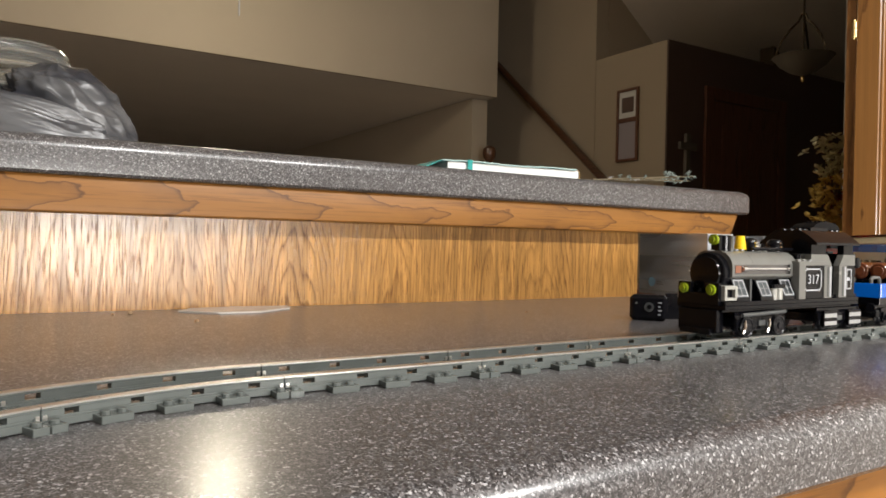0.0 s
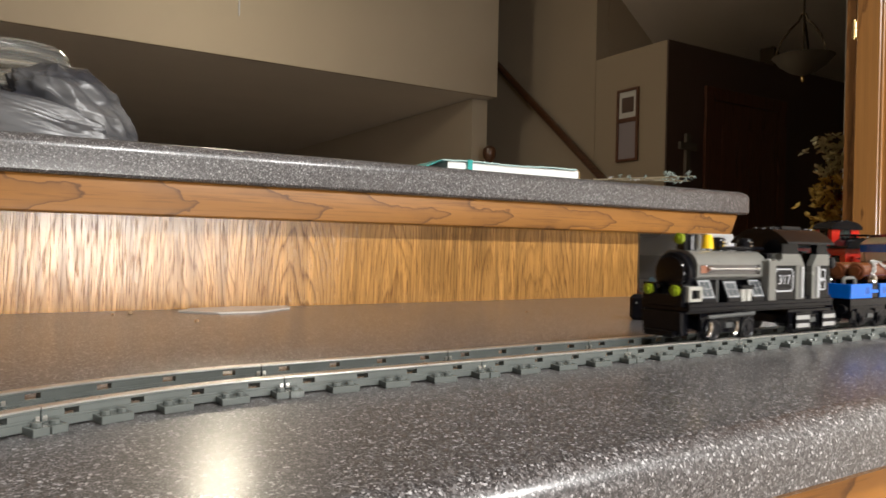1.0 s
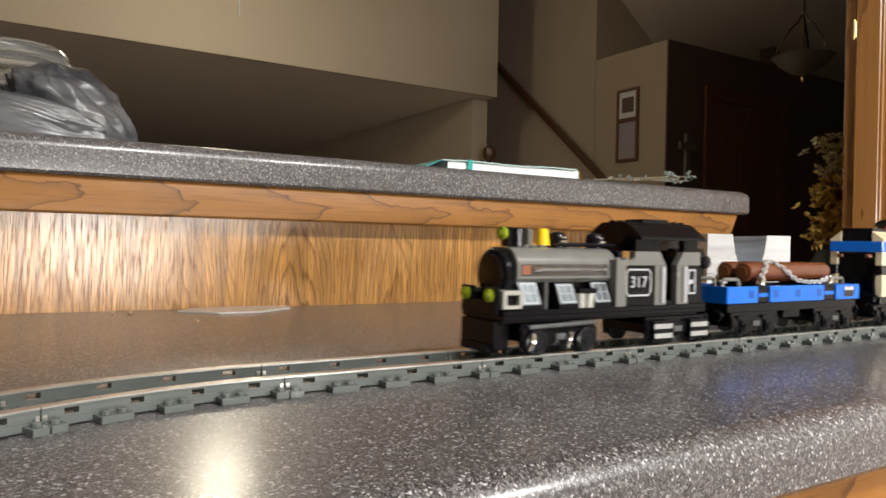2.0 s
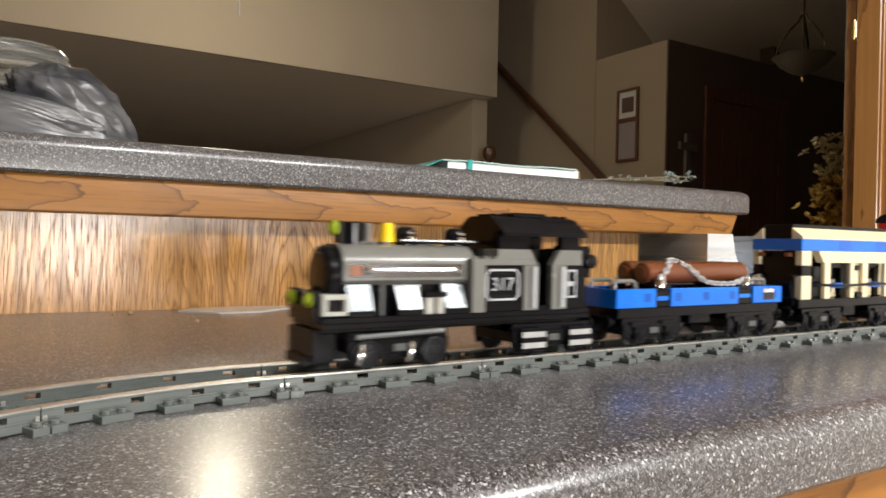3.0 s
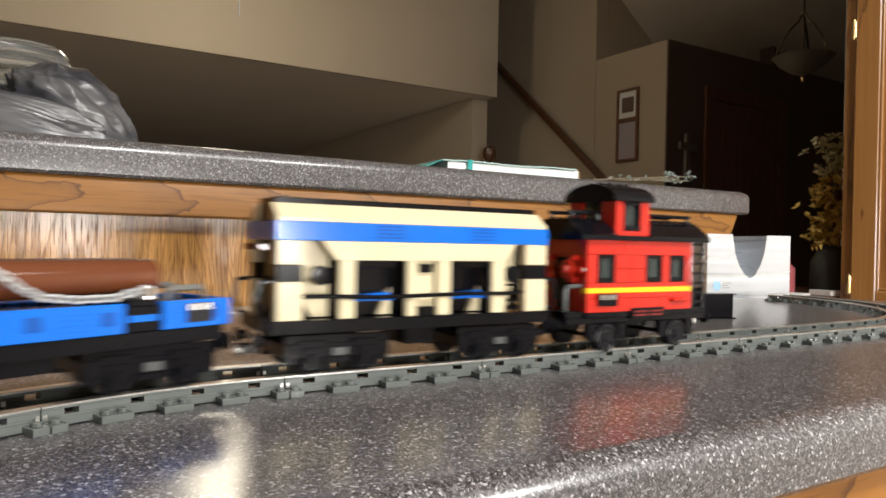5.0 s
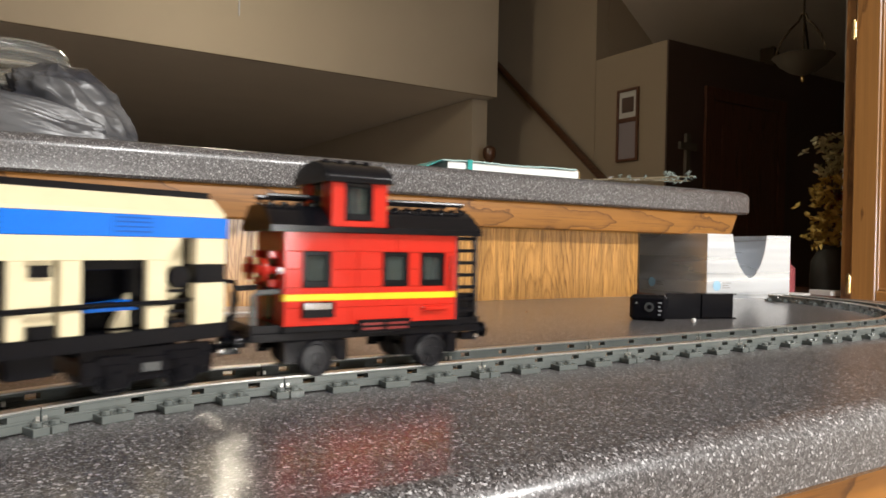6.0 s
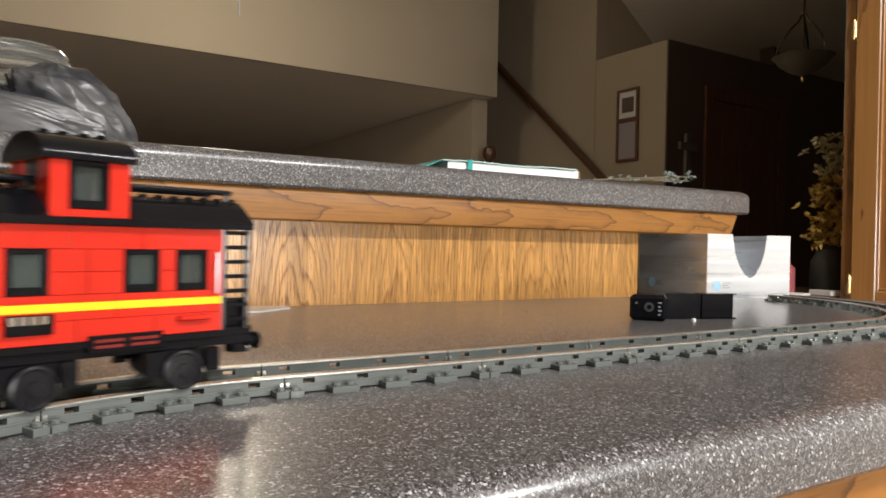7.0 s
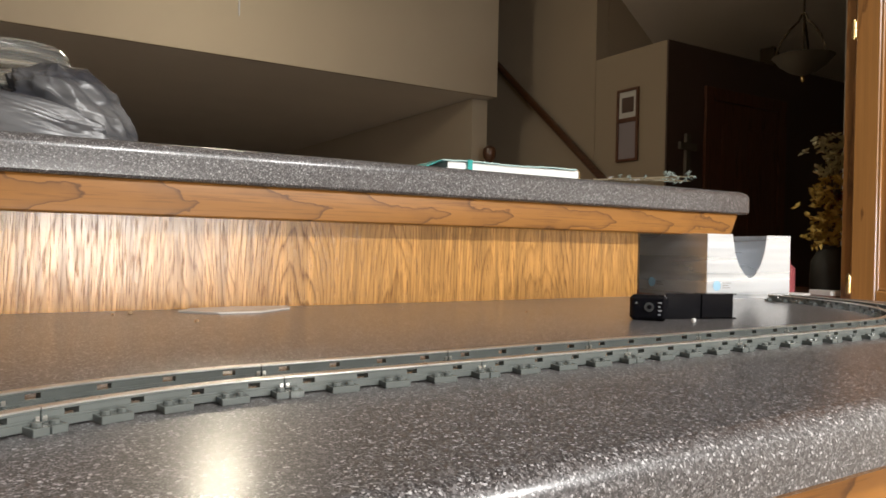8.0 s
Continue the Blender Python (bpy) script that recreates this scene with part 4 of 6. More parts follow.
def build_flat_wagon():
    car = thing("flat_wagon", "blue toy flat wagon carrying chained brown logs", "toy train", group="toy train cars")
    dx = -96.5
    part("underframe", mm((2, 191, -22, 22, 31, 38.3), dx=dx), BLACK, car)
    deck = mm((1, 192, -19.5, 19.5, 38.4, 50.2), dx=dx)
    studs(deck, [(x + dx) * MM for x in range(6, 192, 8)], (-0.016, 0.016), 0.0502)
    part("deck", deck, BLACK, car)
    for s in (-1, 1):
        y0, y1 = sorted((s * 19.6, s * 24))
        for x0, x1 in ((0.5, 39), (55.5, 135.5), (155, 192)):
            side = part("side_board", mm((x0, x1, y0, y1, 38.5, 52.2), dx=dx), BLUE, car)
            q0, q1 = sorted((s * 24.0, s * 24.3))
            n = 0
            for xa, xb in ((x0 + 5, x0 + 24), (x1 - 30, x1 - 14)) if x1 - x0 > 50 else ((x0 + 5, x0 + 20),):
                part("louvre", mm(*[(xa, xb, q0, q1, z, z + 0.9) for z in (41.4, 43.8, 46.2, 48.6)], dx=dx, b=0.1), BLUE, side)
            for xm in ((x0 + 8, (x0 + x1) / 2, x1 - 8) if x1 - x0 > 50 else (x1 - 9,)):
                part("latch", mm((xm - 3.4, xm + 3.4, q0, q1, 42.6, 48.8), dx=dx, b=0.15), plastic("deep_blue_print", (0.004, 0.075, 0.36), 0.25) if "deep_blue_print" not in bpy.data.materials else bpy.data.materials["deep_blue_print"], side)
        for x0, x1 in ((39.2, 55.3), (135.7, 154.8)):
            y2, y3 = sorted((s * 19.6, s * 22.6))
            clip = part("stake_pocket", mm((x0, x1, y2, y3, 38.5, 50.4), (x0 + 2, x1 - 2, y2, y3, 50.4, 53.6), dx=dx), BLACK, car)
            y4, y5 = sorted((s * 22.6, s * 23.2))
            part("pocket_band", mm((x0 + 2, x1 - 2, y4, y5, 43.2, 46.4), dx=dx, b=0.1), BLUE, clip)
        y4, y5 = sorted((s * 24.0, s * 24.35))
        sign = part("small_sign", mm((168, 183, y4, y5, 41.0, 50.6), dx=dx, b=0.1), STICKER_DARK, car)
        y4, y5 = sorted((s * 24.35, s * 24.6))
        part("sign_bars", mm(*[(x, x + 2.2, y4, y5, 47.0, 50.2) for x in (169, 172.6, 176.2, 179.8)], dx=dx, b=0.05), WHITE, sign)
        for x in (47, 149):
            anchor = lathe(bmesh.new(), [(0, 0), (0.0036, 0), (0.0036, 0.0052), (0.0030, 0.0062), (0, 0.0064)], Matrix.Translation(((x + dx) * MM, s * 0.0205, 0.0536)), 14)
            part("anchor", anchor, CHROME, car, "chrome chain anchor")
    for x0, x1 in ((-1.5, 0.4), (192.1, 194)):
        part("end_board", mm((x0, x1, -24, 24, 38.5, 52.2), dx=dx), BLUE, car)
    for x0, way in ((8, 1), (186, -1)):
        for y in (-12, 12):
            pts = [(x0, 50.2), (x0, 55.4), (x0 + 1.6 * way, 57.4), (x0 + 18 * way, 57.4), (x0 + 21 * way, 56.0), (x0 + 22 * way, 50.2)]
            hb = bmesh.new()
            tube(hb, [((x + dx) * MM, y * MM, z * MM) for x, z in pts], 0.0017, 8)
            part("handle", hb, LGREY, car, "grey bar handle")
    bogie(car, (38 + dx) * MM)
    bogie(car, (155 + dx) * MM)
    part("brake_box", mm((84, 108, -18, 18, 24, 31), dx=dx), BLACK, car)
    coupler(car, 2 + dx, -1)
    coupler(car, 191 + dx, 1)
    for y in (-7, 10.5):
        bm = bmesh.new()
        rod(bm, ((41 + dx) * MM, y * MM, 0.0634), ((160 + dx) * MM, y * MM, 0.0634), 0.0086, 26)
        for xe, w in ((41, -1), (160, 1)):
            rod(bm, ((xe - w + dx) * MM, y * MM, 0.0634), ((xe + w * 1.4 + dx) * MM, y * MM, 0.0634), 0.0052, 16)
        part("log", bm, BROWN, car, "brown plastic log")
    for x0 in (56, 136):
        part("log_rest", mm((x0, x0 + 8, -17, 19, 50.3, 55.0), dx=dx), BLACK, car)
    # chain in links over the logs
    path = [(47, -20.5, 59), (52, -18.6, 61.5), (58, -17.0, 66), (64, -14.0, 71), (70, -8, 73.0), (75, -9, 73.0), (80, -13.6, 70.5), (87, -17.0, 65.5), (94, -18.6, 60.0), (101, -19.8, 56.4), (115, -20.6, 54.8), (132, -20.8, 54.8), (149, -20.5, 58.6)]
    pts = [Vector(((x + dx) * MM, y * MM, z * MM)) for x, y, z in path]
    length = [0.0]
    for a, b in zip(pts, pts[1:]):
        length.append(length[-1] + (b - a).length)
    pitch = 0.0040
    whole = part("chain", rod(bmesh.new(), pts[0], pts[0] + Vector((0, 0, 0.002)), 0.0008, 6), CHAIN, car, "pale grey link chain")
    k = 0
    d = 0.0
    link_mesh = None
    while d < length[-1]:
        i = max(j for j in range(len(length)) if length[j] <= d)
        i = min(i, len(pts) - 2)
        f = (d - length[i]) / (length[i + 1] - length[i])
        p = pts[i].lerp(pts[i + 1], f)
        way = (pts[i + 1] - pts[i]).normalized()
        m = Matrix.Translation(p) @ way.to_track_quat("X", "Z").to_matrix().to_4x4() @ pose(0, 0, 0, 45 if k % 2 else -45, 0, 0)
        if link_mesh is None:
            bm = bmesh.new()
            tube(bm, [(0.0030 * math.cos(a), 0.0019 * math.sin(a), 0) for a in [2 * math.pi * q / 10 for q in range(10)]], 0.00062, 6, True)
            link_mesh = finish("link", bm, CHAIN)
        ob = new("link", link_mesh)
        ob.parent = whole
        ob.matrix_basis = m
        d += pitch
        k += 1
    return car


def build_hopper():
    car = thing("hopper_wagon", "tan and blue toy hopper wagon on black bogies", "toy train", group="toy train cars")
    dx = -91.5
    part("underframe", mm((-3, 187, -24, 24, 32, 39.3), dx=dx), BLACK, car)
    for s in (-1, 1):
        def ys(a, b):
            return tuple(sorted((s * a, s * b)))
        for x0, x1 in ((0.4, 14.6), (166, 183.4)):
            part("corner_post", mm((x0, x1, *ys(17.5, 24), 39.5, 60.3), (x0, x1, *ys(17.5, 24), 69.6, 82.6), dx=dx), TAN, car)
            part("post_band", mm((x0, x1, *ys(17.5, 24), 60.4, 69.5), dx=dx), BLACK, car)
        for x0, x1 in ((35.5, 46), (78, 85.6), (99, 109.4), (139, 150.3)):
            part("upright", mm((x0 + 0.6, x1 - 0.6, *ys(20.5, 24), 39.5, 72.0), dx=dx), TAN, car)
        part("upper_side", mm_prism([(34.3, 72.1), (150.3, 72.1), (158, 82.6), (26, 82.6)], s * 17, s * 24, "y", dx), TAN, car)
        part("back_panel", mm((85.7, 98.9, *ys(12, 20.4), 39.5, 72.0), dx=dx), TAN, car)
        part("vent", mm((88, 96.5, *ys(20.4, 22.6), 65.0, 70.0), dx=dx), BLACK, car)
        part("vent", mm((87, 97, *ys(20.4, 25.5), 39.6, 45.0), dx=dx), BLACK, car)
        rail = bmesh.new()
        tube(rail, [((x + dx) * MM, s * y * MM, z * MM) for x, y, z in ((15, 20, 52), (30, 24.6, 52.3), (60, 24.9, 51.2), (92, 24.9, 51.6), (120, 24.9, 52.2), (150, 24.6, 51.6), (166, 20, 52))], 0.0013, 8)
        part("side_rail", rail, BLACK, car)
        for x in (46.2, 110.5):
            part("blue_slope", mm_prism([(x, 49.0), (x + 25, 49.0), (x + 21, 53.8), (x + 3, 52.4)], s * 15, s * 22.5, "y", dx), BLUE, car)
            part("chute", mm_prism([(x + 27.5, 40), (x + 27.5, 56), (x + 20, 43), (x + 19, 40)], s * 8.2, s * 12, "y", dx), TAN, car)
            part("chute_dark", mm((x - 0.1, x + 27.9, *ys(5.5, 8), 39.5, 71.9), dx=dx), BLACK, car)
            part("roller", mm((x, x + 27.9, *ys(15, 19), 67.5, 71.8), dx=dx), BLACK, car)
        # end slopes
        part("end_slope", mm_prism([(14.7, 58), (14.7, 82.6), (34, 82.6), (34, 40), (24, 40)], s * 8.2, s * 12.5, "y", dx), TAN, car)
        part("end_slope", mm_prism([(165.9, 58), (165.9, 82.6), (150.5, 82.6), (150.5, 40), (156, 40)], s * 8.2, s * 12.5, "y", dx), TAN, car)
        part("wheel_crank", drum(26, s * 20.5, 63.5, [(0, -1.8), (5.4, -1.8), (5.6, 0), (5.4, 1.8), (0, 2.2)], "y", 16, dx), BLACK, car)
        part("wheel_crank", drum(158, s * 20.5, 63.5, [(0, -1.8), (5.4, -1.8), (5.6, 0), (5.4, 1.8), (0, 2.2)], "y", 16, dx), BLACK, car)
        for x0 in (153,):
            part("ladder", mm(*[(x0, x0 + 9, *ys(20, 22), z, z + 1.6) for z in (41, 46, 51, 56)], dx=dx), BLACK, car)
        for x0, x1 in ((-0.6, 60), (60.1, 122), (122.1, 184.4)):
            part("blue_band", mm((x0, x1, *ys(12, 24.2), 82.7, 93.0), dx=dx), BLUE, car)
        for xa in (58, 123.5):
            part("louvre", mm(*[(xa, xa + 18, *ys(24.2, 24.5), z, z + 0.7) for z in (84.8, 87, 89.2, 91.2)], dx=dx, b=0.1), bpy.data.materials["deep_blue_print"], car)
        slope = bmesh.new()
        prism(slope, [(s * 0.0242, 0.0931), (s * 0.0242, 0.0950), (s * 0.0142, 0.1030), (s * 0.0142, 0.0931)], (0.2 + dx) * MM, (182.6 + dx) * MM, "x")
        part("roof_slope", slope, TAN, car)
    part("hopper_core", mm((20, 163, -8, 8, 39.5, 82.6), dx=dx), BLACK, car)
    part("roof_hatch", mm((2, 181, -14, 14, 93.1, 106.2), dx=dx), BLACK, car)
    # Black sheets added to stand in for the shade inside the open ends.
    for x0, x1 in ((4, 6.5), (176.5, 179)):
        part("end_dark_sheet", mm((x0, x1, -17.2, 17.2, 44, 82.4), dx=dx), BLACK, car)
    for x0, x1 in ((-0.8, 0.3), (183.6, 184.6)):
        part("end_band", mm((x0, x1, -24, 24, 82.7, 93), dx=dx), BLUE, car)
    for x, w in ((-1, -1), (185, 1)):
        for y in (-20, 20):
            end = tube(bmesh.new(), [((x + dx) * MM, y * MM, 0.0395), ((x + w * 6 + dx) * MM, y * MM, 0.0415), ((x + w * 9 + dx) * MM, y * MM, 0.050), ((x + w * 7 + dx) * MM, y * MM, 0.060), ((x + dx) * MM, y * MM, 0.0605)], 0.0014, 8)
            part("end_rail", end, BLACK, car)
    for x0, x1 in ((-6, 0), (184, 190)):
        part("end_platform", mm((x0, x1, -20, 20, 34, 41), dx=dx), BLACK, car)
    part("end_gear", mm((2, 13, -16, 16, 40, 44), (4, 10, -11, -5, 44, 58), (4, 10, 5, 11, 44, 58), dx=dx), BLACK, car)
    for y0 in (-15, 11):
        part("end_lamp", mm((-6, 0, y0, y0 + 4, 77, 80.5), dx=dx), BROWN, car)
    bogie(car, (37 + dx) * MM)
    bogie(car, (147 + dx) * MM)
    part("brake_box", mm((82, 102, -16, 16, 22, 31.8), dx=dx), BLACK, car)
    coupler(car, -3 + dx, -1)
    coupler(car, 187 + dx, 1)
    return car


def build_caboose():
    car = thing("caboose", "red toy caboose with yellow stripe, cupola and black roof", "toy train", group="toy train cars")
    dx = -51.0
    part("underframe", mm((-20, 124, -22, 22, 28.5, 33), (-3, 107, -24, 24, 33, 36.4), dx=dx), BLACK, car)
    part("interior", mm((4, 100, -4, 4, 36.5, 86), dx=dx), TAN, car)
    wins = ((7.2, 23.4), (55.4, 72), (80.4, 96.8))
    for s in (-1, 1):
        def ys(a, b):
            return tuple(sorted((s * a, s * b)))
        y = ys(18.5, 24)
        low = [(-3, 34.9), (35.1, 69.9), (70.1, 105)]
        for x0, x1 in low:
            part("brick", mm((x0, x1, *y, 36.5, 46.0), dx=dx, b=0.22), RED, car)
        for x0, x1 in ((-3, 51.9), (52.1, 105)):
            part("brick", mm((x0, x1, *y, 46.1, 49.8), dx=dx, b=0.22), RED, car)
            part("stripe", mm((x0, x1, *y, 49.9, 53.6), dx=dx, b=0.22), YELLOW, car, "yellow stripe")
            part("brick", mm((x0, x1, *y, 53.7, 57.0), dx=dx, b=0.22), RED, car)
        for z0, z1 in ((57.1, 66.6), (66.7, 76.2)):
            for x0, x1 in ((-3, 7.0), (23.6, 39.4), (39.6, 55.2), (72.2, 80.2), (97, 105)):
                part("brick", mm((x0, x1, *y, z0, z1), dx=dx, b=0.22), RED, car)
        for x0, x1 in ((-3, 31.9), (32.1, 63.9), (64.1, 105)):
            part("brick", mm((x0, x1, *y, 76.3, 86.2), dx=dx, b=0.22), RED, car)
        for x0, x1 in wins:
            w = part("window", mm((x0, x0 + 2.2, *ys(20, 24.3), 57.1, 76.2), (x1 - 2.2, x1, *ys(20, 24.3), 57.1, 76.2), (x0 + 2.2, x1 - 2.2, *ys(20, 24.3), 57.1, 60.6), (x0 + 2.2, x1 - 2.2, *ys(20, 24.3), 73.8, 76.2), dx=dx), BLACK, car, "black window frame")
            part("pane", mm((x0 + 2, x1 - 2, *ys(21.4, 22.2), 60.4, 74.0), dx=dx, b=0.1), PANE, w, "clear window pane")
        grille = part("vent", mm((6.8, 25.2, *ys(24, 26.2), 41, 49.4), dx=dx), BLACK, car)
        part("vent_bar", mm(*[(x, x + 2.6, *ys(26.2, 26.6), 45.4, 49.0) for x in (8, 12, 16, 20)], dx=dx, b=0.1), STICKER, grille, "silver grille bars")
        sign = part("name_board", mm((39.5, 73.4, *ys(23, 26), 31.2, 38.8), dx=dx), BLACK, car)
        part("red_bars", mm(*[(x, x + 13, *ys(26, 26.3), z, z + 1.4) for x in (42, 58) for z in (33.0, 35.6)], dx=dx, b=0.1), DARK_RED, sign)
        hb = bmesh.new()
        tube(hb, [((x + dx) * MM, s * q * MM, z * MM) for x, q, z in ((82, 23.6, 43.8), (82, 26, 43.8), (97, 26, 43.8), (97, 23.6, 43.8))], 0.0014, 8)
        part("grab_bar", hb, RED, car)
        post = bmesh.new()
        rod(post, ((101.5 + dx) * MM, s * 0.0252, 0.055), ((101.5 + dx) * MM, s * 0.0252, 0.075), 0.0013, 8)
        part("grab_bar", post, RED, car)
        lad = bmesh.new()
        for x in (106.5, 120.0):
            rod(lad, ((x + dx) * MM, s * 0.022, 0.036), ((x + dx) * MM, s * 0.022, 0.087), 0.0017, 8)
        for k in range(7):
            z = 0.0405 + k * 0.0072
            chamfer_box(lad, (106.5 + dx) * MM, (120 + dx) * MM, s * 0.022 - 0.0016, s * 0.022 + 0.0016, z, z + 0.0021, 0.0002)
        part("ladder", lad, BLACK, car, "black end ladder")
    for x0, x1 in ((-2.9, 4.0), (100, 104.9)):
        part("end_wall", mm((x0, x1, -18.4, 18.4, 36.5, 86.2), dx=dx), RED, car)
    part("end_door", mm((-3.8, -2.9, -8, 8, 38, 74), dx=dx), BLACK, car)
    part("end_door", mm((104.9, 105.8, -8, 8, 38, 74), dx=dx), BLACK, car)
    # front platform fittings
    part("brake_wheel", drum(-8, -12, 66, [(0, -3), (2.2, -3), (2.2, 2), (6.4, 2.2), (6.6, 4.0), (3.0, 4.4), (2.4, 6.5), (0, 6.6)], "x", 16, dx), RED, car)
    part("brake_wheel", drum(-8, 12, 66, [(0, -3), (2.2, -3), (2.2, 2), (6.4, 2.2), (6.6, 4.0), (3.0, 4.4), (2.4, 6.5), (0, 6.6)], "x", 16, dx), RED, car)
    for y0 in (-15, 9):
        for z0 in (57, 72):
            part("lamp_block", mm((-8, -3.2, y0, y0 + 6, z0, z0 + 4), dx=dx), RED, car)
    part("tap", drum(-4, -20.5, 66, [(0, -2), (2.8, -2), (2.8, 2), (0, 2.4)], "x", 12, dx), CHROME, car)
    part("platform", mm((-20, -3.9, -22, 22, 33, 37.5), dx=dx), BLACK, car)
    part("platform", mm((105.9, 124, -22, 22, 33, 37.5), (106, 122, -20, -14, 37.5, 52), (106, 122, 14, 20, 37.5, 52), dx=dx), BLACK, car)
    for y in (-19, 19):
        rail = tube(bmesh.new(), [((x + dx) * MM, y * MM, z * MM) for x, z in ((-18, 37.5), (-18, 52), (-16, 54.5), (-4, 55))], 0.0016, 8)
        part("platform_rail", rail, DGREY, car, "dark grey platform rail")
    # main roof
    roof = [(-27.5, 86.3), (-27.5, 89.6), (-19, 96.2), (-12.5, 100.4), (12.5, 100.4), (19, 96.2), (27.5, 89.6), (27.5, 86.3)]
    rf = bmesh.new()
    for x0, x1 in ((-11.5, 22.6), (58, 121)):
        prism(rf, [(y * MM, z * MM) for y, z in roof], (x0 + dx) * MM, (x1 + dx) * MM, "x")
    chamfer_box(rf, (22.6 + dx) * MM, (58 + dx) * MM, -0.0275, 0.0275, 0.0863, 0.0895, 0.0003)
    studs(rf, [(x + dx) * MM for x in list(range(-7, 22, 8)) + list(range(62, 120, 8))], (-0.0095, 0.0095), 0.1004)
    part("roof", rf, BLACK, car, "black sloped roof with studs")
    for y in (-10, 10):
        for x0, x1 in ((-9, 22), (58, 118)):
            walkrail = bmesh.new()
            rod(walkrail, ((x0 + dx) * MM, y * MM, 0.1052), ((x1 + dx) * MM, y * MM, 0.1052), 0.0014, 8)
            for x in (x0 + 3, x1 - 3):
                rod(walkrail, ((x + dx) * MM, y * MM, 0.100), ((x + dx) * MM, y * MM, 0.1052), 0.0014, 8)
            part("roof_rail", walkrail, BLACK, car)
    # cupola
    for s in (-1, 1):
        def ys(a, b):
            return tuple(sorted((s * a, s * b)))
        for x0, x1 in ((23, 31), (48, 57.2)):
            part("cupola_wall", mm((x0, x1, *ys(16, 24.3), 89.6, 113.4), dx=dx), RED, car)
        part("cupola_wall", mm((31.1, 47.9, *ys(16, 24.3), 89.6, 93.0), dx=dx), RED, car)
        w = part("cupola_window", mm((31.1, 33.3, *ys(18, 24.6), 93.1, 113.4), (45.7, 47.9, *ys(18, 24.6), 93.1, 113.4), (33.3, 45.7, *ys(18, 24.6), 93.1, 96.8), (33.3, 45.7, *ys(18, 24.6), 111, 113.4), dx=dx), BLACK, car, "black cupola window frame")
        part("pane", mm((33, 46, *ys(20.4, 21.2), 96.6, 111.2), dx=dx, b=0.1), PANE, w, "clear window pane")
    for x0, x1 in ((23.1, 27), (53.2, 57.1)):
        part("cupola_end", mm((x0, x1, -15.9, -10, 89.6, 113.4), (x0, x1, 10, 15.9, 89.6, 113.4), (x0, x1, -10, 10, 89.6, 96), dx=dx), RED, car)
        part("pane", mm((x0 + 1.4, x1 - 1.4, -10, 10, 96, 113.3), dx=dx, b=0.1), PANE, car, "clear window pane")
    arch = [(-27, 113.5), (-27, 115.4)] + [(27.5 * math.cos(radians(a)), 114.4 + 11.5 * math.sin(radians(a))) for a in range(165, 10, -15)] + [(27, 115.4), (27, 113.5)]
    cr = mm_prism(arch, 19.5, 59.5, "x", dx)
    studs(cr, [(x + dx) * MM for x in (27, 35, 44, 52)], (-0.005, 0.005), 0.1256)
    part("cupola_roof", cr, BLACK, car, "black curved cupola roof")
    # axles in short frames
    for x in (15.5, 87.5):
        rows = [(-18, 18, -22.5, -20, 19, 28.4), (-18, 18, 20, 22.5, 19, 28.4), (-18, -11, -25.4, -22.5, 17, 28.4), (-18, -11, 22.5, 25.4, 17, 28.4), (11, 18, -25.4, -22.5, 17, 28.4), (11, 18, 22.5, 25.4, 17, 28.4), (-8, 8, -20, 20, 27, 28.4)]
        ob = part("axle_frame", mm(*rows), BLACK, car, "", pose((x + dx) * MM, 0, 0))
        wheel_set(ob, 0.0, True, 1.14)
        BOGIES.append((ob, car, (x + dx) * MM))
    coupler(car, -20 + dx, -1)
    coupler(car, 124 + dx, 1)
    for ob in car.children_recursive:
        for v in ob.data.vertices:
            if v.co.z > 0.054:
                v.co.z = 0.054 + (v.co.z - 0.054) * 1.03
    return car


CHAIN = plastic("chain_grey", (0.46, 0.46, 0.45), 0.3)
PANE = Nodes("clear_pane").set(color=c4((0.30, 0.37, 0.36)), rough=0.05, glass=0.9, ior=1.3)
LOCO = build_locomotive()
FLAT = build_flat_wagon()
HOPPER = build_hopper()
CABOOSE = build_caboose()
CARS = [(LOCO, 0.010, 0.058), (FLAT, 0.2233, 0.0585), (HOPPER, 0.4409, 0.055), (CABOOSE, 0.6232, 0.036)]

